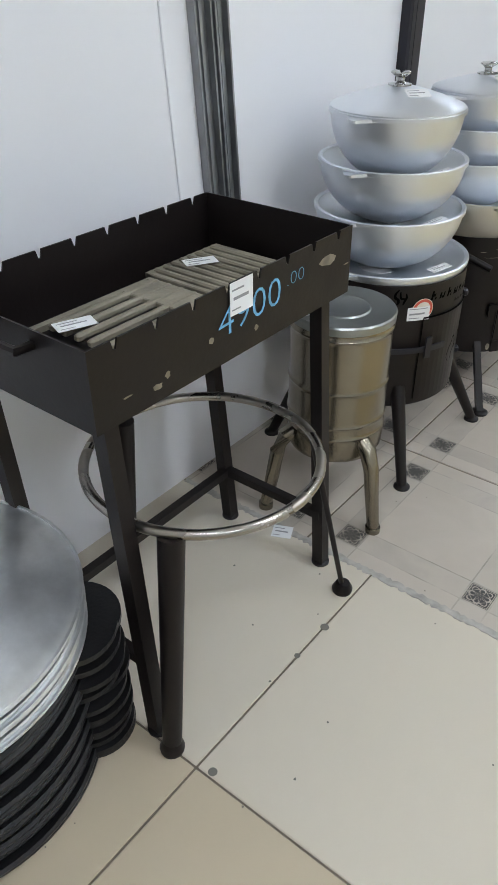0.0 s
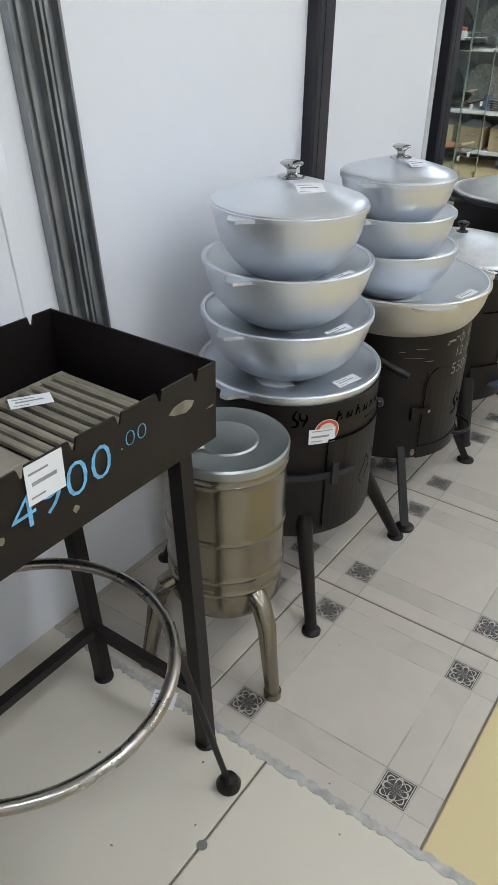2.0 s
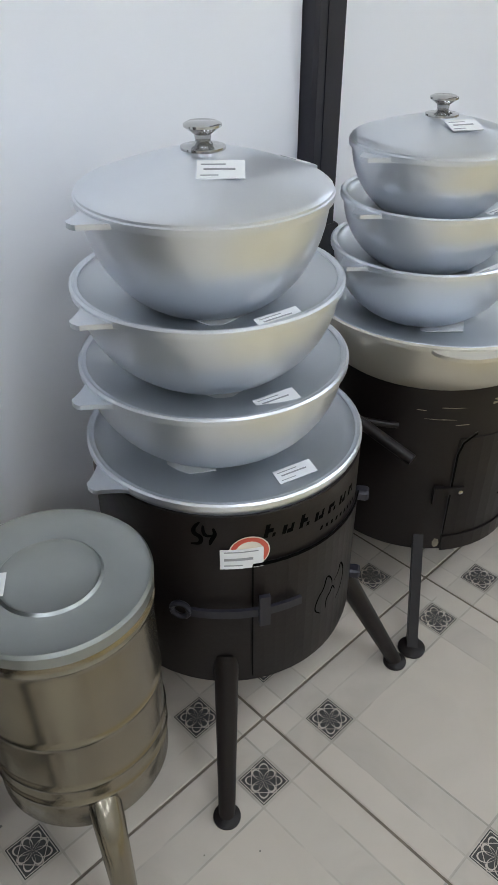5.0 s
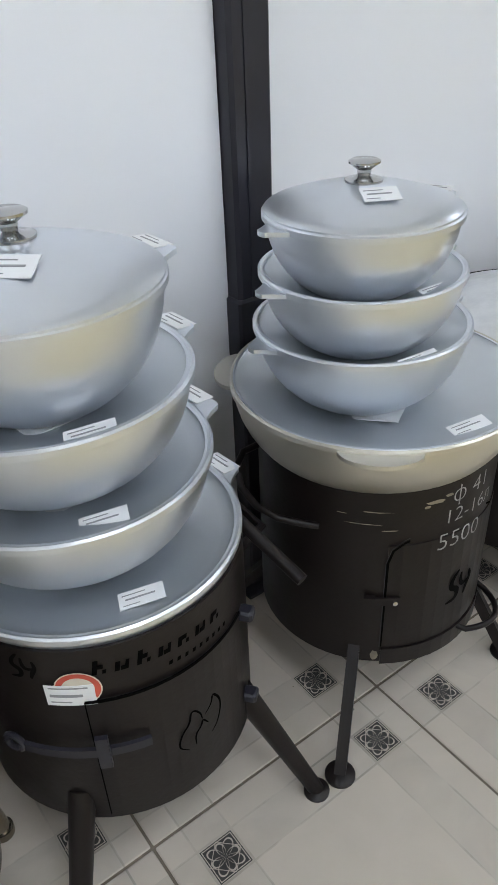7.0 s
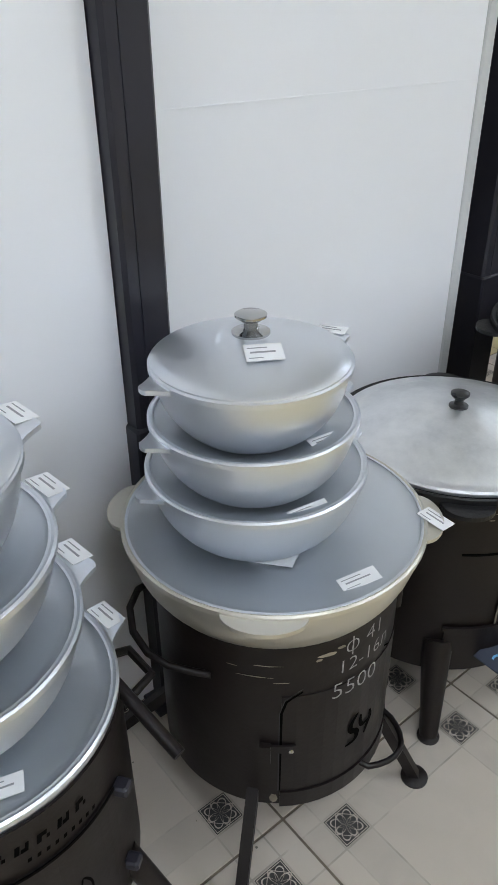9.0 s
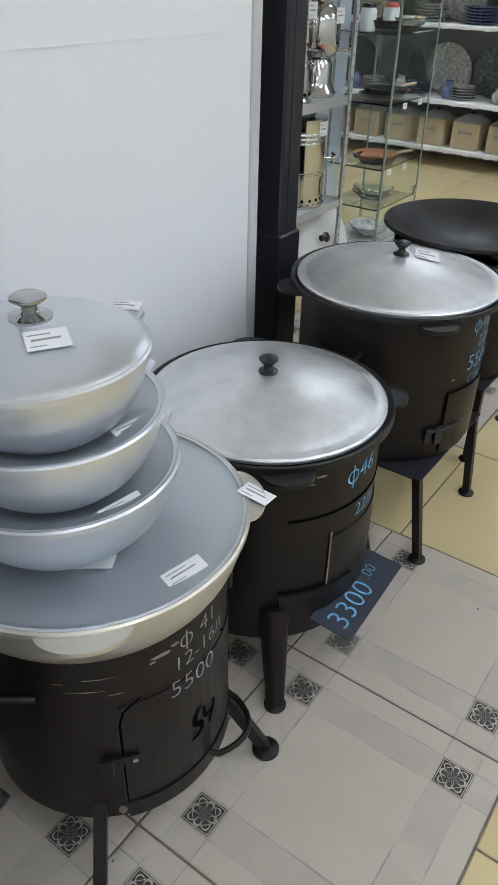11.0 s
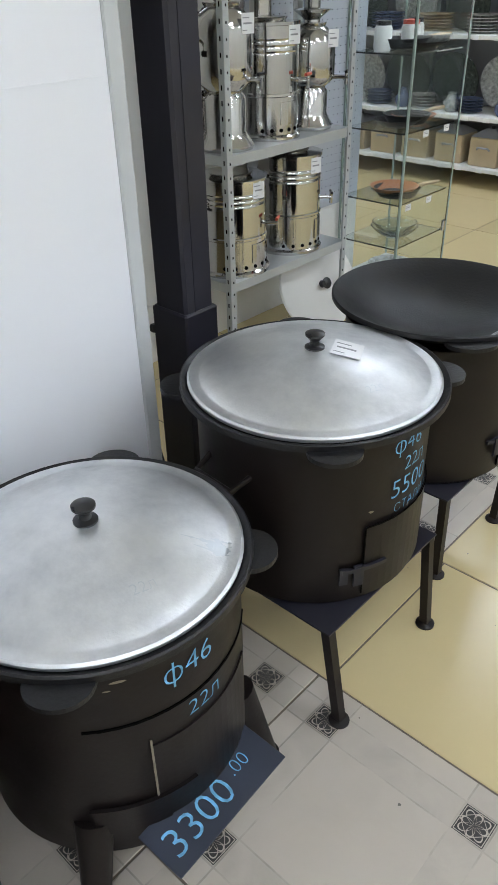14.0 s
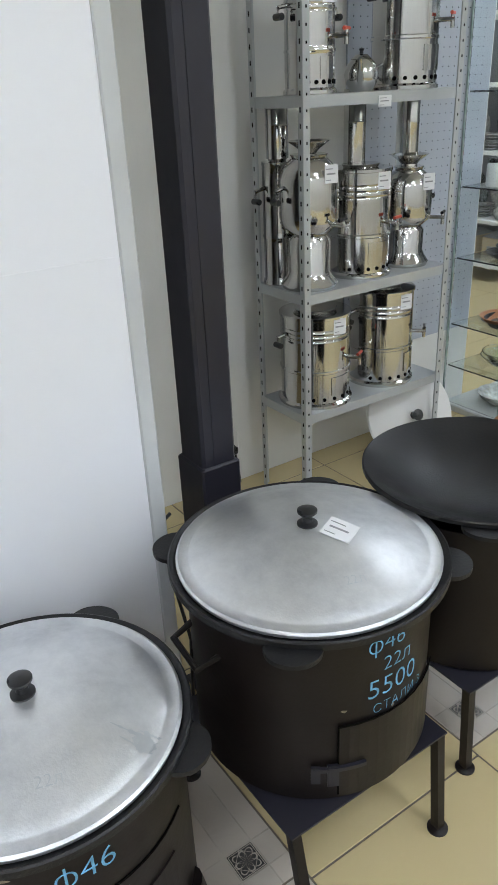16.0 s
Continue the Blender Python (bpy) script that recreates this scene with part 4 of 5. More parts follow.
big_pot(S3, 0.508, 0.230, -47)
dome_lid(S3[0], S3[1], 0.511, 0.2165, 0.049, "large brushed aluminium lid with a black plastic knob", M["alu_lid"], M["plastic"], "black plastic knob", s=0.92)
ash = part("ash_plate", moved(box(-0.042, 0.042, -0.118, 0.118, -0.003, 0, 0.001), pose(0.228, -0.002, 0.160, 0, 6, 3)), M["slate"], s3, "dark plate sticking out below the door")
w = letters("3300", 0.044, -0.0006)
part("chalk_writing", moved(([(0.024 - v, -0.105 + u * 1.08, 0.0012) for u, v, q in w[0]], w[1], False), pose(0.228, -0.002, 0.160, 0, 6, 3)), M["blue_chalk"], ash, "bright blue chalk price 3300")
w = letters(".00", 0.024, -0.0006)
part("chalk_writing", moved(([(0.004 - v, 0.038 + u, 0.0012) for u, v, q in w[0]], w[1], False), pose(0.228, -0.002, 0.160, 0, 6, 3)), M["blue_chalk"], ash, "blue chalk kopecks .00")


def plate_stand(s, xy, half, zp, feet, w, ox=0.0, oy=0.0):
    """A square plate under the drum, a leg at each corner."""
    part("stand_plate", moved(prism([(-half, -half), (half, -half), (half, half), (-half, half)], zp - 0.004, zp), pose(ox, oy, 0)), M["steel_post"], s, "dark square plate under the drum")
    for fx, fy in feet:
        d = (fx - xy[0], fy - xy[1])
        tx, ty = ox + math.copysign(half - 0.012, d[0]), oy + math.copysign(half - 0.012, d[1])
        leg(s, (tx, ty, zp - 0.003), (d[0], d[1], 0.004), w, 0.020)


S4 = (-0.808, 2.908)
s4 = thing("cauldron_stove", pose(S4[0], S4[1], 0), "black steel stove on a square plate with chalk prices", "stove", "cauldron stoves")
drum(s4, 0.210, 0.234, 0.575, M["black"])
plate_stand(s4, S4, 0.178, 0.233, ((-0.588, 2.732), (-0.594, 3.05), (-0.985, 2.732), (-0.985, 3.05)), 0.018, 0.024, -0.020)
door4 = part("door", curved(0.212, -26, 38, 0.252, 0.400, 0.003), M["black"], s4)
part("side_edge", curved(0.215, -26.5, -25.9, 0.252, 0.400, 0.0012, 2), M["hole"], door4)
part("upper_edge", curved(0.215, -26, 38, 0.399, 0.402, 0.0012, 8), M["hole"], door4)
lt4 = part("latch", curved(0.215, -37, -14, 0.310, 0.318, 0.006), M["steel_post"], door4)
part("latch_tongue", curved(0.214, -31, -26, 0.276, 0.322, 0.005, 2), M["steel_post"], lt4)
part("latch_plate", curved(0.215, -38, -34, 0.285, 0.320, 0.005, 2), M["steel_post"], lt4)
for a in (-95, 95):
    c, s_ = math.cos(radians(a)), math.sin(radians(a))
    tx, ty = -s_, c
    part("side_handle", tube([(0.2 * c - 0.05 * tx, 0.2 * s_ - 0.05 * ty, 0.49), (0.24 * c - 0.045 * tx, 0.24 * s_ - 0.045 * ty, 0.475), (0.24 * c + 0.045 * tx, 0.24 * s_ + 0.045 * ty, 0.475), (0.2 * c + 0.05 * tx, 0.2 * s_ + 0.05 * ty, 0.49)], 0.006, 8), M["black"], s4)
chalk(s4, "ф46", 0.212, -14.4, 0.530, 0.032, "blue_chalk", "blue chalk writing: diameter 46")
chalk(s4, "22л", 0.212, -6.5, 0.490, 0.028, "blue_chalk", "blue chalk writing: 22 litres")
chalk(s4, "5500", 0.212, -14, 0.441, 0.038, "blue_chalk", "blue chalk price 5500")
chalk(s4, "СТАЛИ 3", 0.212, -11, 0.408, 0.019, "blue_chalk", "blue chalk writing about the steel")
scuffs(s4, 0.212, [(-24, 0.43, 0.012, 0.006), (0, 0.408, 0.008, 0.010), (20, 0.30, 0.008, 0.004)])
big_pot(S4, 0.586, 0.238, -44)
dome_lid(S4[0], S4[1], 0.589, 0.224, 0.051, "large scratched aluminium lid with a black plastic knob", M["alu_lid"], M["plastic"], "black plastic knob", s=0.92)
price_tag(S4[0] + 0.048, S4[1] + 0.030, 0.6395, 25, 0.052, 0.046, 6, 9)

lid3 = [o for o in bpy.data.objects if o.name.startswith("domed_cover") and abs(o.location.y - S3[1]) < 0.01][0]


def lid_mark(parent, r, height, a0, a1, q0, q1, material, name, label, ragged=0.3):
    """A thin uneven patch that follows a dome, from radius q0 to q1 between two angles."""
    r1, z1 = r - 0.023, 0.007
    vs, fs, n = [], [], 14
    for i in range(n + 1):
        q = q0 + (q1 - q0) * i / n
        z = z1 + (height - z1) * (1 - (min(q, r1) / r1) ** 1.75) + 0.0007
        w = (a1 - a0) / 2 * math.sin(math.pi * (i + 0.5) / (n + 1)) * random.uniform(1 - ragged, 1 + ragged)
        for a in ((a0 + a1) / 2 - w, (a0 + a1) / 2 + w):
            vs.append((q * math.cos(radians(a)), q * math.sin(radians(a)), z))
        if i:
            fs.append((2 * i - 2, 2 * i - 1, 2 * i + 1, 2 * i))
    part(name, (vs, fs, False), material, parent, label)


for a, q0, q1, wd in ((36, 0.165, 0.200, 3.0), (38.5, 0.13, 0.20, 0.8), (33.5, 0.15, 0.20, 0.7), (41, 0.17, 0.20, 0.9)):
    lid_mark(lid3, 0.2165, 0.049, a - wd, a + wd, q0, q1, M["alu_flat"], "scrape_mark", "bright scraped streak", 0.7)
for c, zz in ((S3, 0.511), (S4, 0.589)):
    g = letters("22л", 0.017, -0.0004)
    mk = part("embossed_mark", moved(([(u - 0.02, v, 0.0) for u, v, q in g[0]], g[1], False), pose(0.148, -0.02, 0.0265, 0, 18, 0) @ pose(0, 0, 0, 0, 0, 75)), M["alu_flat"], [o for o in bpy.data.objects if o.name.startswith("domed_cover") and abs(o.location.y - c[1]) < 0.01][0], "small embossed volume mark")
S5 = (-0.812, 3.345)
s5 = thing("cauldron_stove", pose(S5[0], S5[1], 0), "black steel stove on a square plate carrying a black wok", "stove", "cauldron stoves")
drum(s5, 0.195, 0.245, 0.56, M["black"])
plate_stand(s5, S5, 0.175, 0.244, ((-0.655, 3.2), (-0.649, 3.475), (-0.97, 3.2), (-0.97, 3.475)), 0.018, 0.0, -0.008)
door5 = part("door", curved(0.195, -5, 40, 0.262, 0.40, 0.003), M["black"], s5)
part("side_edge", curved(0.198, -5.5, -4.8, 0.262, 0.40, 0.0012, 2), M["hole"], door5)
lt5 = part("latch", curved(0.198, -20, 2, 0.335, 0.343, 0.006), M["steel_post"], door5)
part("latch_tongue", curved(0.202, -14, -9, 0.30, 0.345, 0.005, 2), M["steel_post"], lt5)
for zz, a0, a1 in ((0.50, 22, 34), (0.465, 16, 36), (0.435, 18, 34)):
    chalk(s5, {0.50: "3мм", 0.465: "12-16", 0.435: "40"}[zz], 0.195, a0, zz, 0.022, "white_chalk", "faint white chalk writing")
wk = cauldron(S5[0], S5[1], 0.602, 0.228, 0.075, 0.02, "wide black cast iron wok, empty, with lugs", M["iron"], (-44, 130), 0.030, 0.035, "cast_iron_wok", cap=True, group="black cauldrons", ear_t=0.008, ear_drop=-0.006, blunt=0.8)
price_tag(S5[0] + 0.17, S5[1] - 0.04, 0.583, 40, 0.05, 0.02, 0, -35)

# ---- steel shelving with stainless boilers ----
SX0, SX1, SY0, SY1 = -1.905, -1.66, 3.585, 4.20
sh = thing("metal_shelf", pose(0, 0, 0), "grey perforated steel shelving unit filled with shiny boilers", "shelf")


def perforated_post(parent, x, y, sx, sy, h=2.0):
    p = part("upright", join(box(min(x, x + sx * 0.022), max(x, x + sx * 0.022), y - 0.001, y + 0.001, 0, h), box(x - 0.001, x + 0.001, min(y, y + sy * 0.022), max(y, y + sy * 0.022), 0, h)), M["shelf_steel"], parent, "perforated grey angle upright")
    holes = []
    for k in range(int(h / 0.04)):
        z = 0.03 + k * 0.04
        xa = x + (0.0016 if sx < 0 else -0.0016)
        holes.append(box(xa - 0.0004, xa + 0.0004, y + sy * 0.011 - 0.0022, y + sy * 0.011 + 0.0022, z, z + 0.007))
        ya = y - sy * 0.0016
        holes.append(box(x + sx * 0.011 - 0.0022, x + sx * 0.011 + 0.0022, ya - 0.0004, ya + 0.0004, z, z + 0.013))
    part("perforation", join(*holes), M["hole"], p)["kind"] = "stuff"


perforated_post(sh, SX1, SY0, -1, 1)
perforated_post(sh, SX1, SY1, -1, -1)
perforated_post(sh, SX0, SY0, 1, 1)
perforated_post(sh, SX0, SY1, 1, -1)
for z in (0.345, 0.734, 1.27, 1.75):
    part("shelf_board", join(box(SX0 + 0.003, SX1 - 0.003, SY0 + 0.003, SY1 - 0.003, z - 0.004, z), box(SX1 - 0.006, SX1 - 0.003, SY0 + 0.003, SY1 - 0.003, z - 0.03, z - 0.004), box(SX0 + 0.003, SX1 - 0.006, SY0 + 0.003, SY0 + 0.006, z - 0.03, z - 0.004), box(SX0 + 0.003, SX1 - 0.006, SY1 - 0.006, SY1 - 0.003, z - 0.03, z - 0.004)), M["shelf_steel"], sh)
price_tag(SX1 + 0.001, 3.88, 1.245, 90, 0.05, 0.03, 90, 0)


def steel_boiler(x, y, z, r, h, label, pipe=0.0, pipe_r=0.028, holes=True, tap=20, waist=False, dish=False, pipe_dx=0.0, red=True):
    b = thing("samovar", pose(x, y, z + 0.001), label, "samovar", "stainless boilers")
    if waist:
        prof = [(0, 0), (r * 0.95, 0), (r, 0.012), (r * 0.8, 0.035), (r * 0.72, 0.05), (r * 0.74, h * 0.38), (r * 0.62, h * 0.42), (r * 0.95, h * 0.5), (r, h * 0.56), (r, h * 0.85), (r * 0.9, h * 0.93), (r * 0.6, h), (0, h)]
    else:
        prof = [(0, 0), (r * 1.08, 0), (r * 1.08, 0.010), (r, 0.016), (r, 0.024), (r, h * 0.38 - 0.008), (r, h * 0.38), (r * 1.03, h * 0.39), (r * 1.03, h * 0.41), (r, h * 0.42), (r, h * 0.42 + 0.008)]
        for f in (0.74, 0.79, 0.84):
            prof += [(r, h * f - 0.004), (r, h * f), (r * 0.982, h * (f + 0.012)), (r, h * (f + 0.024)), (r, h * (f + 0.024) + 0.003)]
        prof += [(r, h * 0.97), (r * 1.03, h * 0.975), (r * 1.03, h), (r * 0.9, h * 1.0), (0, h * 1.0)]
    part("body", lathe(prof, 40), M["chrome"], b)
    if holes:
        for k in range(9):
            a = -60 + k * 18
            part("air_hole", moved(lathe([(0, 0.001), (0.006, 0.001), (0.006, -0.001)], 10), pose((r + 0.001) * math.cos(radians(a)), (r + 0.001) * math.sin(radians(a)), 0.03, 0, 90, a)), M["hole"], b)
        part("fire_door", curved(r, tap - 40, tap + 5, h * 0.14, h * 0.34, 0.003, 6), M["chrome"], b)
    c, s = math.cos(radians(tap)), math.sin(radians(tap))
    zt = h * 0.52
    tp = part("tap", join(tube([(r * c * 0.95, r * s * 0.95, zt), ((r + 0.045) * c, (r + 0.045) * s, zt)], 0.007, 10), tube([((r + 0.04) * c, (r + 0.04) * s, zt - 0.022), ((r + 0.04) * c, (r + 0.04) * s, zt + 0.012)], 0.006, 10)), M["chrome"], b)
    part("tap_handle", tube([((r + 0.04) * c - 0.018 * s, (r + 0.04) * s + 0.018 * c, zt + 0.016), ((r + 0.04) * c + 0.018 * s, (r + 0.04) * s - 0.018 * c, zt + 0.016)], 0.005, 8), M["red"] if red and holes else M["plastic"], tp, "small red tap handle" if red and holes else "")
    for a in (-95, 95):
        c2, s2_ = math.cos(radians(a)), math.sin(radians(a))
        hd = part("side_handle", tube([(r * c2, r * s2_, h * 0.80), ((r + 0.03) * c2, (r + 0.03) * s2_, h * 0.78), ((r + 0.032) * c2, (r + 0.032) * s2_, h * 0.70)], 0.006, 8), M["chrome"], b)
        part("grip", tube([((r + 0.032) * c2 - 0.01, (r + 0.032) * s2_, h * 0.70), ((r + 0.032) * c2 + 0.02, (r + 0.032) * s2_, h * 0.70)], 0.009, 10), M["plastic"], hd)
    part("top_rim", lathe([(r * 0.55, h), (r * 0.62, h + 0.010), (r * 0.6, h + 0.012), (r * 0.45, h + 0.012), (0, h + 0.008)], 32), M["chrome"], b)
    if pipe:
        part("chimney_pipe", moved(lathe([(0, 0), (pipe_r, 0), (pipe_r, pipe * 0.55), (pipe_r * 1.05, pipe * 0.57), (pipe_r, pipe * 0.59), (pipe_r, pipe), (pipe_r - 0.002, pipe), (pipe_r - 0.002, 0.01)], 28), pose(pipe_dx, 0, h + 0.008)), M["chrome"], b)
    if dish:
        part("tea_dish", moved(lathe([(0, 0), (0.02, 0), (0.03, 0.012), (0.06, 0.034), (0.062, 0.036), (0.055, 0.034), (0.02, 0.008), (0, 0.008)], 32), pose(0, 0, h + 0.012)), M["chrome"], b)
        part("dish_knob", moved(lathe([(0, 0), (0.006, 0), (0.005, 0.012), (0.010, 0.02), (0, 0.024)], 14), pose(0, 0, h + 0.03)), M["plastic"], b)
    price_tag(x + (r + 0.004) * math.cos(radians(-8)), y + (r + 0.004) * math.sin(radians(-8)) + 0.02, z + h * 0.9, 78, 0.042, 0.05, 90, 0)
    return b


steel_boiler(-1.78, 3.722, 0.345, 0.113, 0.30, "polished steel water boiler with air holes on the lower shelf", tap=28)
steel_boiler(-1.78, 4.015, 0.345, 0.108, 0.325, "polished steel water boiler beside another on the lower shelf", tap=45, red=False)
steel_boiler(-1.755, 3.68, 0.734, 0.088, 0.37, "tall polished steel samovar with a tea dish on top", waist=True, holes=False, dish=True, tap=10)
steel_boiler(-1.86, 3.645, 0.734, 0.048, 0.36, "slim polished steel samovar with a chimney pipe", holes=False, pipe=0.16, pipe_r=0.034, tap=-20)
steel_boiler(-1.78, 3.905, 0.734, 0.096, 0.325, "polished steel boiler with a chimney pipe on the middle shelf", pipe=0.21, pipe_r=0.034, tap=15, pipe_dx=-0.03)
steel_boiler(-1.765, 4.10, 0.734, 0.078, 0.30, "small waisted steel samovar with a tall pipe", waist=True, holes=False, pipe=0.24, pipe_r=0.026, tap=30, dish=True)
steel_boiler(-1.78, 3.705, 1.27, 0.07, 0.27, "slim steel boiler with air holes on the upper shelf", tap=25)
steel_boiler(-1.77, 4.06, 1.27, 0.098, 0.34, "large steel boiler with air holes on the upper shelf", tap=30)
tpot = thing("teapot", pose(-1.76, 3.88, 1.271), "small round polished steel teapot on the shelf", "teapot")
part("body", lathe([(0, 0), (0.03, 0), (0.045, 0.02), (0.05, 0.045), (0.042, 0.07), (0.028, 0.085), (0, 0.085)], 32), M["chrome"], tpot)
part("lid", lathe([(0.030, 0.084), (0.018, 0.095), (0, 0.098)], 28), M["chrome"], tpot)
part("lid_knob", lathe([(0, 0.096), (0.006, 0.098), (0.005, 0.104), (0.009, 0.11), (0, 0.114)], 14), M["plastic"], tpot)
part("spout", tube([(0.03, -0.03, 0.03), (0.05, -0.05, 0.06), (0.06, -0.06, 0.085)], 0.010, 10, 0.006), M["chrome"], tpot)
part("handle", tube([(-0.03, 0.035, 0.07), (-0.05, 0.06, 0.065), (-0.05, 0.06, 0.035), (-0.03, 0.04, 0.025)], 0.005, 8), M["chrome"], tpot)

# white enamel lid leaning under the shelf
ll = thing("enamel_lid", pose(-1.725, 4.13, 0.176, 0, 66, -12) @ Matrix.Scale(1.2, 4), "white enamel lid with a black knob leaning under the shelf", "lid")
part("disc", lathe([(0.147, -0.006), (0.150, 0.0), (0.146, 0.004), (0.12, 0.006), (0.05, 0.018), (0, 0.02), (0, 0.016), (0.05, 0.014), (0.12, 0.002)], 56), M["white_plastic"], ll)
part("knob", lathe([(0.012, 0.019), (0.010, 0.034), (0.018, 0.044), (0, 0.048)], 20), M["plastic"], ll)

# wall duct, socket and pipe by the shelf
dk = thing("cable_duct", pose(-1.984, 3.475, 0.23), "thin white cable duct running up the wall", "cable duct", kind="structure")
part("duct", box(-0.006, 0.012, -0.012, 0.012, 0, 2.4, 0.003), M["white_plastic"], dk)
so = thing("wall_socket", pose(-1.985, 3.485, 0.17), "white wall socket with a black plug", "socket")
part("plate", box(-0.005, 0.03, -0.035, 0.035, -0.035, 0.05, 0.008), M["white_plastic"], so)
pl = part("plug", box(0.03, 0.06, -0.012, 0.012, -0.03, 0.0, 0.006), M["plastic"], so)
part("cord", tube([(0.055, 0, -0.03), (0.06, 0.005, -0.08), (0.06, 0.01, -0.14)], 0.004, 8), M["plastic"], pl)
cd = single("black_cable", tube([(-1.19, 2.845, 0.50), (-1.17, 2.80, 0.49), (-1.15, 2.80, 0.44), (-1.16, 2.82, 0.36), (-1.14, 2.84, 0.2), (-1.14, 2.83, 0.008)], 0.004, 8), M["plastic"], pose(0, 0, 0), "thin black cable hanging by the steel post", "cable")
pg = structure("pegboard", box(-1.985, -1.977, 4.02, 4.72, 0.35, 2.2), M["pegboard"], "pale blue-grey perforated board on the wall")
part("perforation", join(*[box(-1.9772, -1.9764, 4.04 + i * 0.03, 4.0435 + i * 0.03, 0.4 + k * 0.03, 0.4035 + k * 0.03) for i in range(22) for k in range(55)]), M["hole"], pg)["kind"] = "stuff"

# ---- glass display case ----
GX0, GX1_, GY0, GY1 = -1.975, -1.675, 4.59, 4.99
gc = thing("display_case", pose(0, 0, 0), "tall glass display case with glass shelves and small wares", "display case")
for nm, g in (("side_pane", box(GX0 + 0.01, GX1_ - 0.01, GY0, GY0 + 0.005, 0.04, 2.0)), ("side_pane", box(GX0 + 0.01, GX1_ - 0.01, GY1 - 0.005, GY1, 0.04, 2.0)), ("door_pane", box(GX1_ - 0.006, GX1_, GY0 + 0.008, GY1 - 0.008, 0.045, 1.99))):
    p = part(nm, g, M["glass"], gc)
    p.visible_shadow = False
for x in (GX0 + 0.005, GX1_ - 0.003):
    for y in (GY0 + 0.002, GY1 - 0.002):
        part("corner_strip", box(x - 0.004, x + 0.004, y - 0.004, y + 0.004, 0.03, 2.0), M["glass_edge"], gc)
part("base", box(GX0, GX1_, GY0, GY1, 0, 0.03, 0.004), M["shelf_steel"], gc)
part("lock", box(GX1_ + 0.0005, GX1_ + 0.014, GY1 - 0.05, GY1 - 0.03, 0.20, 0.25, 0.004), M["chrome"], gc)
for z in (0.20, 0.38, 0.65, 0.92, 1.25):
    p = part("glass_shelf", box(GX0 + 0.012, GX1_ - 0.02, GY0 + 0.012, GY1 - 0.012, z - 0.006, z), M["glass"], gc)
    p.visible_shadow = False


def dish(x, y, z, r, h, material, label, group="wares"):
    return single("dish", lathe([(0, 0), (r * 0.45, 0), (r * 0.8, h * 0.5), (r, h), (r - 0.004, h), (r * 0.75, h * 0.55), (r * 0.4, 0.005), (0, 0.005)], 32), M[material], pose(x, y - 0.17, z + 0.0005), label, "dish", group)


dish(-1.80, 4.90, 0.38, 0.10, 0.04, "terracotta", "terracotta dish in the glass case")
dish(-1.80, 4.90, 0.385, 0.095, 0.02, "iron", "black dish under the terracotta one in the glass case")
dish(-1.81, 5.02, 0.65, 0.09, 0.03, "terracotta", "terracotta dish on the glass shelf")
dish(-1.80, 4.88, 0.65, 0.09, 0.03, "iron", "black cast iron dish on the glass shelf")
dish(-1.80, 4.96, 0.92, 0.13, 0.03, "iron", "black cast iron pan on the glass shelf")
dish(-1.80, 4.93, 0.03, 0.10, 0.05, "ceramic_light", "pale glass bowl at the foot of the case")
dish(-1.80, 4.93, 0.20, 0.10, 0.045, "glass", "clear glass bowl on the low glass shelf")
dish(-1.80, 4.93, 0.212, 0.095, 0.05, "glass", "clear glass bowl nested in another")
dish(-1.79, 5.02, 0.92, 0.10, 0.05, "ceramic_light", "patterned bowl on the glass shelf")
for px, py, pz, yaw in ((-1.79, 4.74, 0.40, 62), (-1.80, 4.78, 0.68, 75), (-1.82, 4.74, 0.95, 60)):
    pn = thing("frying_pan", pose(px, py, pz, 0, 0, yaw), "black cast iron frying pan with a wooden handle", "pan", "wares")
    part("dish", lathe([(0, -0.02), (0.075, -0.02), (0.095, 0.012), (0.091, 0.012), (0.072, -0.014), (0, -0.014)], 32), M["iron"], pn)
    part("handle", tube([(0.092, 0, 0.006), (0.13, 0, 0.014), (0.20, 0, 0.018)], 0.009, 10, 0.007), M["wood"], pn, "pale wooden handle")
for k in range(3):
    jar = thing("jar", pose(-1.86 + 0.05 * (k % 2), 4.66 + k * 0.11, 0.9205), "small white jar with a dark pattern on the glass shelf", "jar", "wares")
    part("body", lathe([(0, 0), (0.03, 0), (0.034, 0.01), (0.034, 0.075), (0.028, 0.085), (0, 0.085)], 24), M["white_plastic"], jar)
    part("lid", lathe([(0.029, 0.0855), (0.029, 0.10), (0.0, 0.104)], 24), M["red" if k == 1 else "plastic"], jar)
for k in range(4):
    single("grinder", lathe([(0, 0), (0.02, 0), (0.02, 0.06), (0.014, 0.075), (0.02, 0.1), (0, 0.11)], 18), M["chrome" if k % 2 else "plastic"], pose(-1.85 + 0.04 * (k % 2), 4.65 + k * 0.08, 1.2505), "small table grinder on the glass shelf", "grinder", "wares")
    price_tag(-1.675, 4.65 + 0.08 * k, 0.365 + 0.27 * (k % 2), 90, 0.04, 0.025, 90, 0)
single("spearhead_ornament", lathe([(0, 0), (0.045, 0), (0.035, 0.03), (0.0, 0.075)], 4), M["terracotta"], pose(-1.66, 4.56, 0.0), "small brown pyramid ornament by the case", "ornament")
single("round_griddle", lathe([(0, 0.0), (0.17, 0.0), (0.18, 0.02), (0.175, 0.022), (0.165, 0.006), (0, 0.006)], 48), M["iron"], pose(-1.50, 4.62, 0.001), "round black griddle lying on the floor", "griddle")

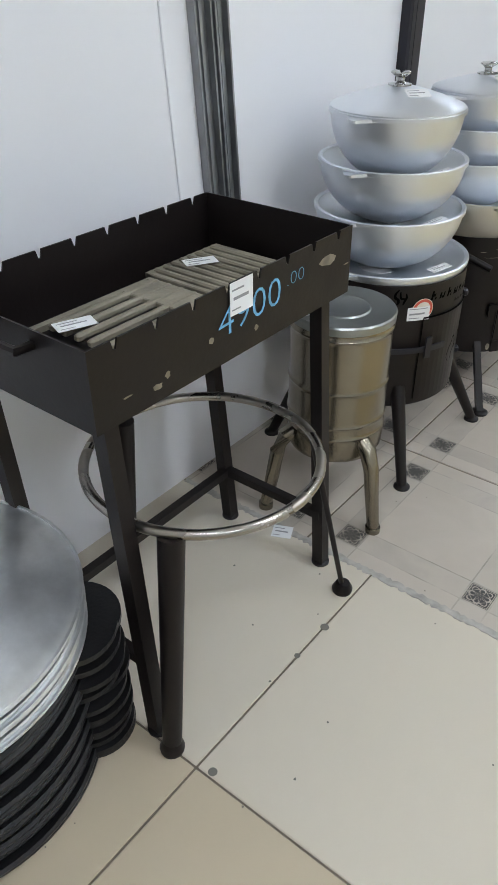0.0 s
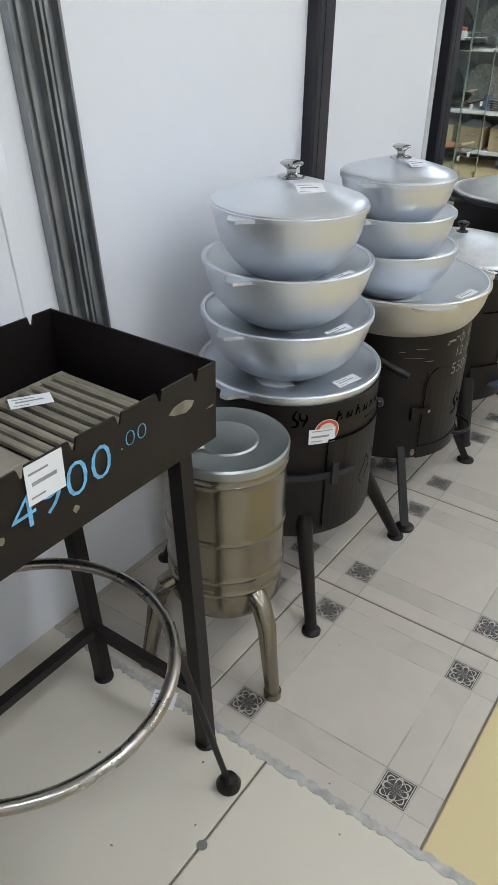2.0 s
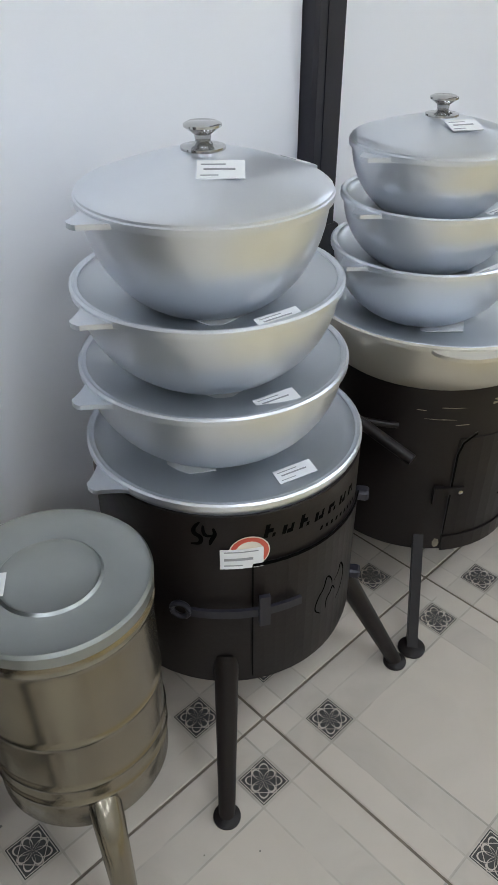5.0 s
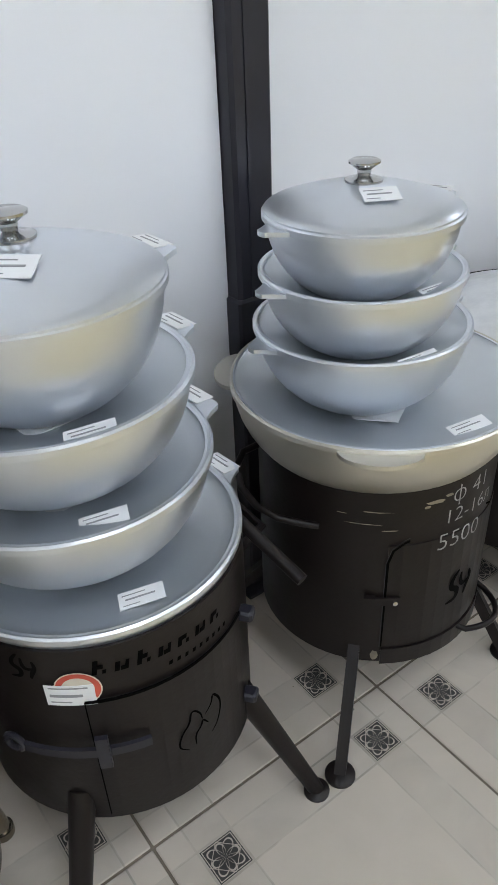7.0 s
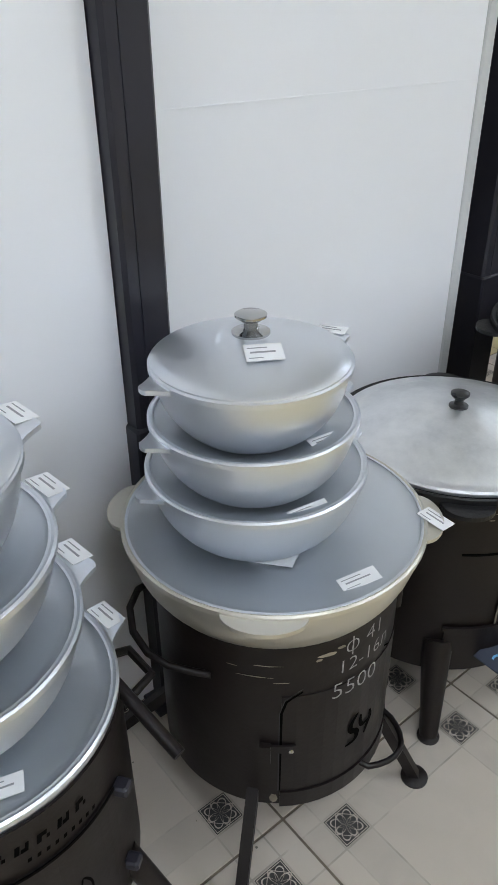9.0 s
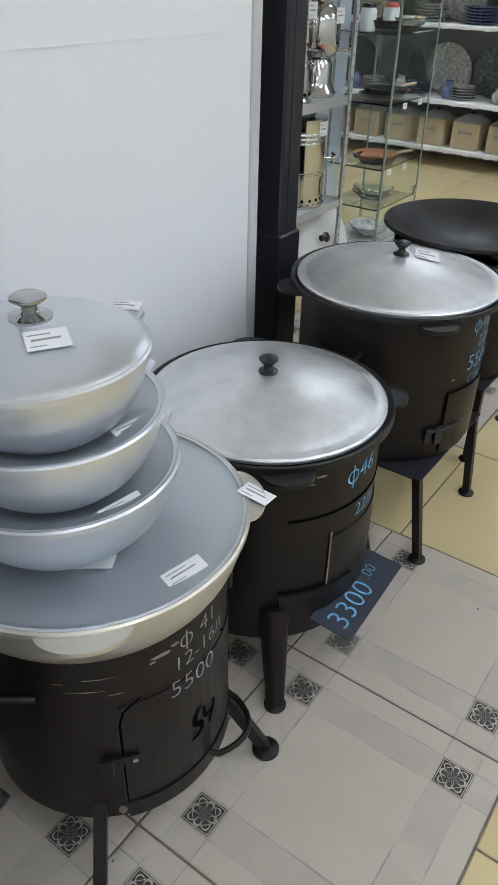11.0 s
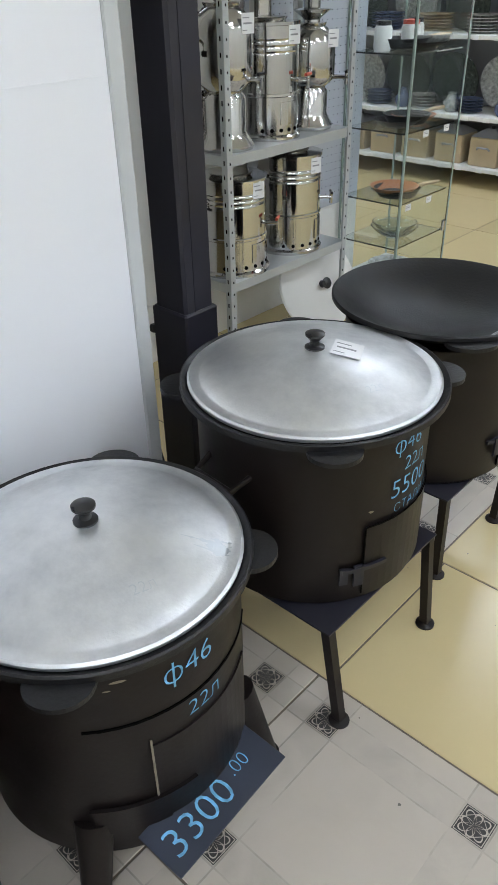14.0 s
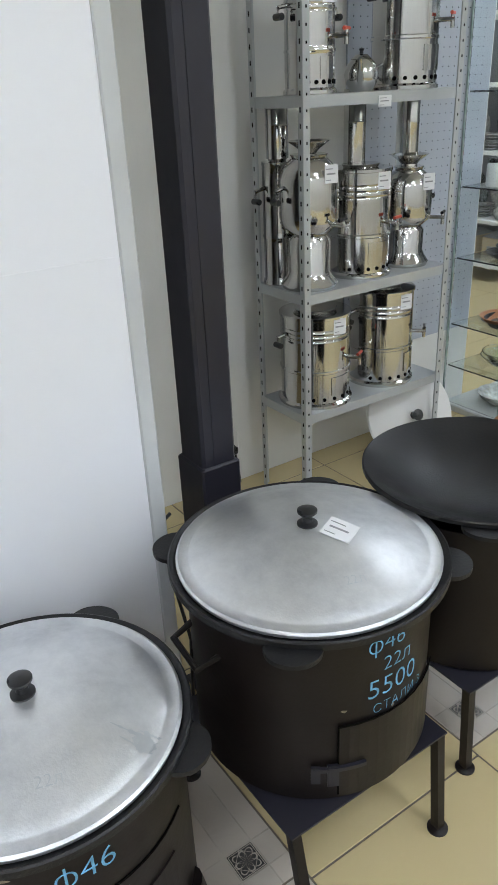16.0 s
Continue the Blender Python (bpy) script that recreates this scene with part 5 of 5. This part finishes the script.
# ---- crockery shelving at the far end ----
FY, FX0, FX1 = 6.45, -3.9, 0.6
fs_ = thing("wall_shelving", pose(0, 0, 0), "white shelving at the end of the shop filled with crockery", "shelf")
part("back_panel", box(FX0, FX1, FY + 0.42, FY + 0.44, 0.0, 2.1), M["dark_back"], fs_)
for z in (0.125, 0.415, 0.85, 1.25, 1.65):
    bd = part("shelf_board", box(FX0, FX1, FY, FY + 0.418, z - 0.025, z, 0.003), M["white_shelf"], fs_)
    k = 0
    while FX0 + 0.1 + k * 0.14 < FX1:
        part("label_holder", box(FX0 + 0.08 + k * 0.14, FX0 + 0.12 + k * 0.14, FY - 0.004, FY - 0.001, z - 0.027, z - 0.002), M["paper"], bd)
        k += 1
for x in (FX0 + 0.01, -2.9, -1.9, -0.9, FX1 - 0.01):
    part("upright", box(x - 0.012, x + 0.012, FY + 0.39, FY + 0.417, 0, 2.1), M["shelf_steel"], fs_)


def storage_box(x, y, z, w=0.19):
    b = thing("storage_box", pose(x, y, z + 0.0005), "tan metal bread box with a sloping lid", "box", "bread boxes")
    part("body", box(-w / 2, w / 2, -0.1, 0.1, 0, 0.17, 0.006), M["tan"], b)
    part("lid", ([(-w / 2, -0.1, 0.171), (w / 2, -0.1, 0.171), (w / 2, 0.1, 0.171), (-w / 2, 0.1, 0.171), (-w * 0.2, -0.03, 0.21), (w * 0.2, -0.03, 0.21), (w * 0.2, 0.03, 0.21), (-w * 0.2, 0.03, 0.21)], [(3, 2, 1, 0), (4, 5, 6, 7), (0, 1, 5, 4), (1, 2, 6, 5), (2, 3, 7, 6), (3, 0, 4, 7)], False), M["dark_back"], b)
    part("lid_knob", lathe([(0, 0.21), (0.012, 0.212), (0.012, 0.225), (0, 0.23)], 12), M["plastic"], b)
    part("handle", tube([(-0.04, -0.101, 0.10), (-0.035, -0.115, 0.112), (0.035, -0.115, 0.112), (0.04, -0.101, 0.10)], 0.006, 8), M["dark_back"], b)


for k in range(17):
    storage_box(FX0 + 0.16 + k * 0.245, FY + 0.14, 0.125)


def standing_plate(x, z, r, material):
    p = thing("serving_plate", pose(x, FY + 0.30, z + r * 0.985, -78, 0, 0), "large glazed patterned plate standing against the shelf back", "plate", "display plates")
    part("plate", lathe([(0, 0.0), (r * 0.55, 0.0), (r * 0.7, -0.012), (r, -0.03), (r, -0.026), (r * 0.7, -0.006), (r * 0.54, 0.006), (0, 0.006)], 40), M[material], p)
    for rr, mm in ((0.92, "ceramic_light"), (0.62, "ceramic_blue"), (0.30, "ceramic_light")):
        zf = -0.0225 if rr > 0.8 else (0.0045 if rr > 0.5 else 0.0075)
        part("glaze_ring", lathe([(r * rr - r * 0.06, zf + 0.003), (r * rr, zf + 0.0005), (r * rr, zf + 0.0035), (r * rr - r * 0.06, zf + 0.006)], 32, True), M[mm], p)


def plate_stack(x, y, z, r, n, material):
    for i in range(n):
        single("stacked_plate", lathe([(0, 0), (r * 0.6, 0), (r, 0.012), (r, 0.015), (r * 0.6, 0.004), (0, 0.004)], 28), M[material], pose(x, y, z + 0.0005 + i * 0.0165), "glazed plate in a stack on the shelf", "plate", "stacked plates")


for k in range(12):
    standing_plate(FX0 + 0.22 + k * 0.345, 0.415, 0.165, ("ceramic_dark", "ceramic_light", "ceramic_dark")[k % 3])
    standing_plate(FX0 + 0.2 + k * 0.36, 0.85, 0.15, ("ceramic_light", "ceramic_dark")[k % 2])
    plate_stack(FX0 + 0.13 + k * 0.33, FY + 0.13, 0.415, 0.085, 5, ("ceramic_blue", "ceramic_light")[k % 2])
    plate_stack(FX0 + 0.16 + k * 0.33, FY + 0.13, 0.85, 0.11, 6, ("wood", "ceramic_light", "ceramic_blue")[k % 3])
for k in range(11):
    single("round_jug", lathe([(0, 0), (0.03, 0), (0.05, 0.03), (0.05, 0.055), (0.03, 0.08), (0.022, 0.10), (0.026, 0.11), (0.02, 0.11), (0.0, 0.085)], 24), M["ceramic_light" if k % 2 else "ceramic_blue"], pose(FX0 + 0.29 + k * 0.35, FY + 0.10, 0.4155), "small round glazed jug on the shelf", "jug", "jugs")

# ---- floor: slab and tiles ----
floor = structure("floor", box(-4.34, 2.72, -2.0, 7.4, -0.06, -0.002), M["grout"], "tiled shop floor of cream, yellow and patterned tiles")
GRID, TX, TY = 0.456, -0.681, 0.968
tile_cache = {}


def floor_tile(x0, x1, y0, y1, key, gap=0.004):
    w, d = round(x1 - x0 - gap, 4), round(y1 - y0 - gap, 4)
    if w < 0.02 or d < 0.02:
        return
    k = (w, d, key)
    if k not in tile_cache:
        tile_cache[k] = mesh_of("tile", box(-w / 2, w / 2, -d / 2, d / 2, -0.006, 0.0, 0.0015), M[key])
    ob = new("tile", tile_cache[k])
    ob.location = ((x0 + x1) / 2, (y0 + y1) / 2, 0)
    ob.parent = floor


DECO = [(i, j) for i in (-1, 0) for j in range(0, 4)] + [(i, j) for i in (-2, -1) for j in range(5, 9)]
for i, j in DECO:
    floor_tile(TX + i * GRID, TX + (i + 1) * GRID, TY + j * GRID, TY + (j + 1) * GRID, "deco", 0.0045)


def fill(x0, x1, y0, y1, ox, oy, key, size=0.6, keys=None):
    i0 = math.floor((x0 - ox) / size)
    j0 = math.floor((y0 - oy) / size)
    for i in range(i0, i0 + 12):
        for j in range(j0, j0 + 18):
            a, b = max(x0, ox + i * size), min(x1, ox + (i + 1) * size)
            c, d = max(y0, oy + j * size), min(y1, oy + (j + 1) * size)
            if b - a > 0.02 and d - c > 0.02:
                floor_tile(a, b, c, d, key)


XE, XW = TX + GRID, TX - GRID
fill(-1.99, 2.6, 0.405, TY, -0.507, 0.405, "cream_tile")
fill(-1.99, 2.6, -1.88, 0.405, -0.507, 0.405, "beige_tile")
fill(XE, 2.6, TY, 2.792, XE, TY, "yellow_tile")
fill(-1.99, XW, TY, 2.792, XW, TY, "yellow_tile")
fill(-1.99, 2.6, 2.792, 3.248, -0.66, 2.648, "yellow_tile")
fill(TX, 2.6, 3.248, 5.072, TX, 3.248, "yellow_tile")
fill(-1.99, TX - 2 * GRID, 3.248, 5.072, TX, 3.248, "yellow_tile")
fill(-4.22, 2.6, 5.072, 7.28, -0.66, 5.072, "yellow_tile")
fill(-4.22, -1.99, 4.74, 5.072, -0.66, 5.072, "yellow_tile")
random.seed(5)
n = 220
edge = [(-1.04 + 1.35 * i / n, 0.959 + random.uniform(-0.004, 0.003)) for i in range(n + 1)] + [(-1.04 + 1.35 * i / n, 0.974 + random.uniform(-0.002, 0.004)) for i in range(n, -1, -1)]
part("mortar_strip", prism(edge, 0.0, 0.0012), M["mortar"], floor, "rough grey mortar edge between two kinds of tile")
specks = []
for k in range(70):
    x, y = random.uniform(-0.95, 0.5), random.uniform(0.0, 3.4)
    r = random.uniform(0.0012, 0.003)
    specks.append(([(x + r * math.cos(6.283 * i / 7) * random.uniform(0.6, 1.2), y + r * math.sin(6.283 * i / 7) * random.uniform(0.6, 1.2), 0.0009) for i in range(7)], [tuple(range(7))], False))
for x, y, r in ((-0.505, 0.78, 0.009), (-0.48, 0.415, 0.008), (-0.507, 0.69, 0.006), (-0.40, 0.13, 0.005)):
    specks.append(([(x + r * math.cos(6.283 * i / 9), y + r * math.sin(6.283 * i / 9), 0.0009) for i in range(9)], [tuple(range(9))], False))
single("floor_specks", join(*specks), M["dirt"], pose(0, 0, 0), "small grey specks of dirt on the tiled floor", "dirt", kind="stuff")
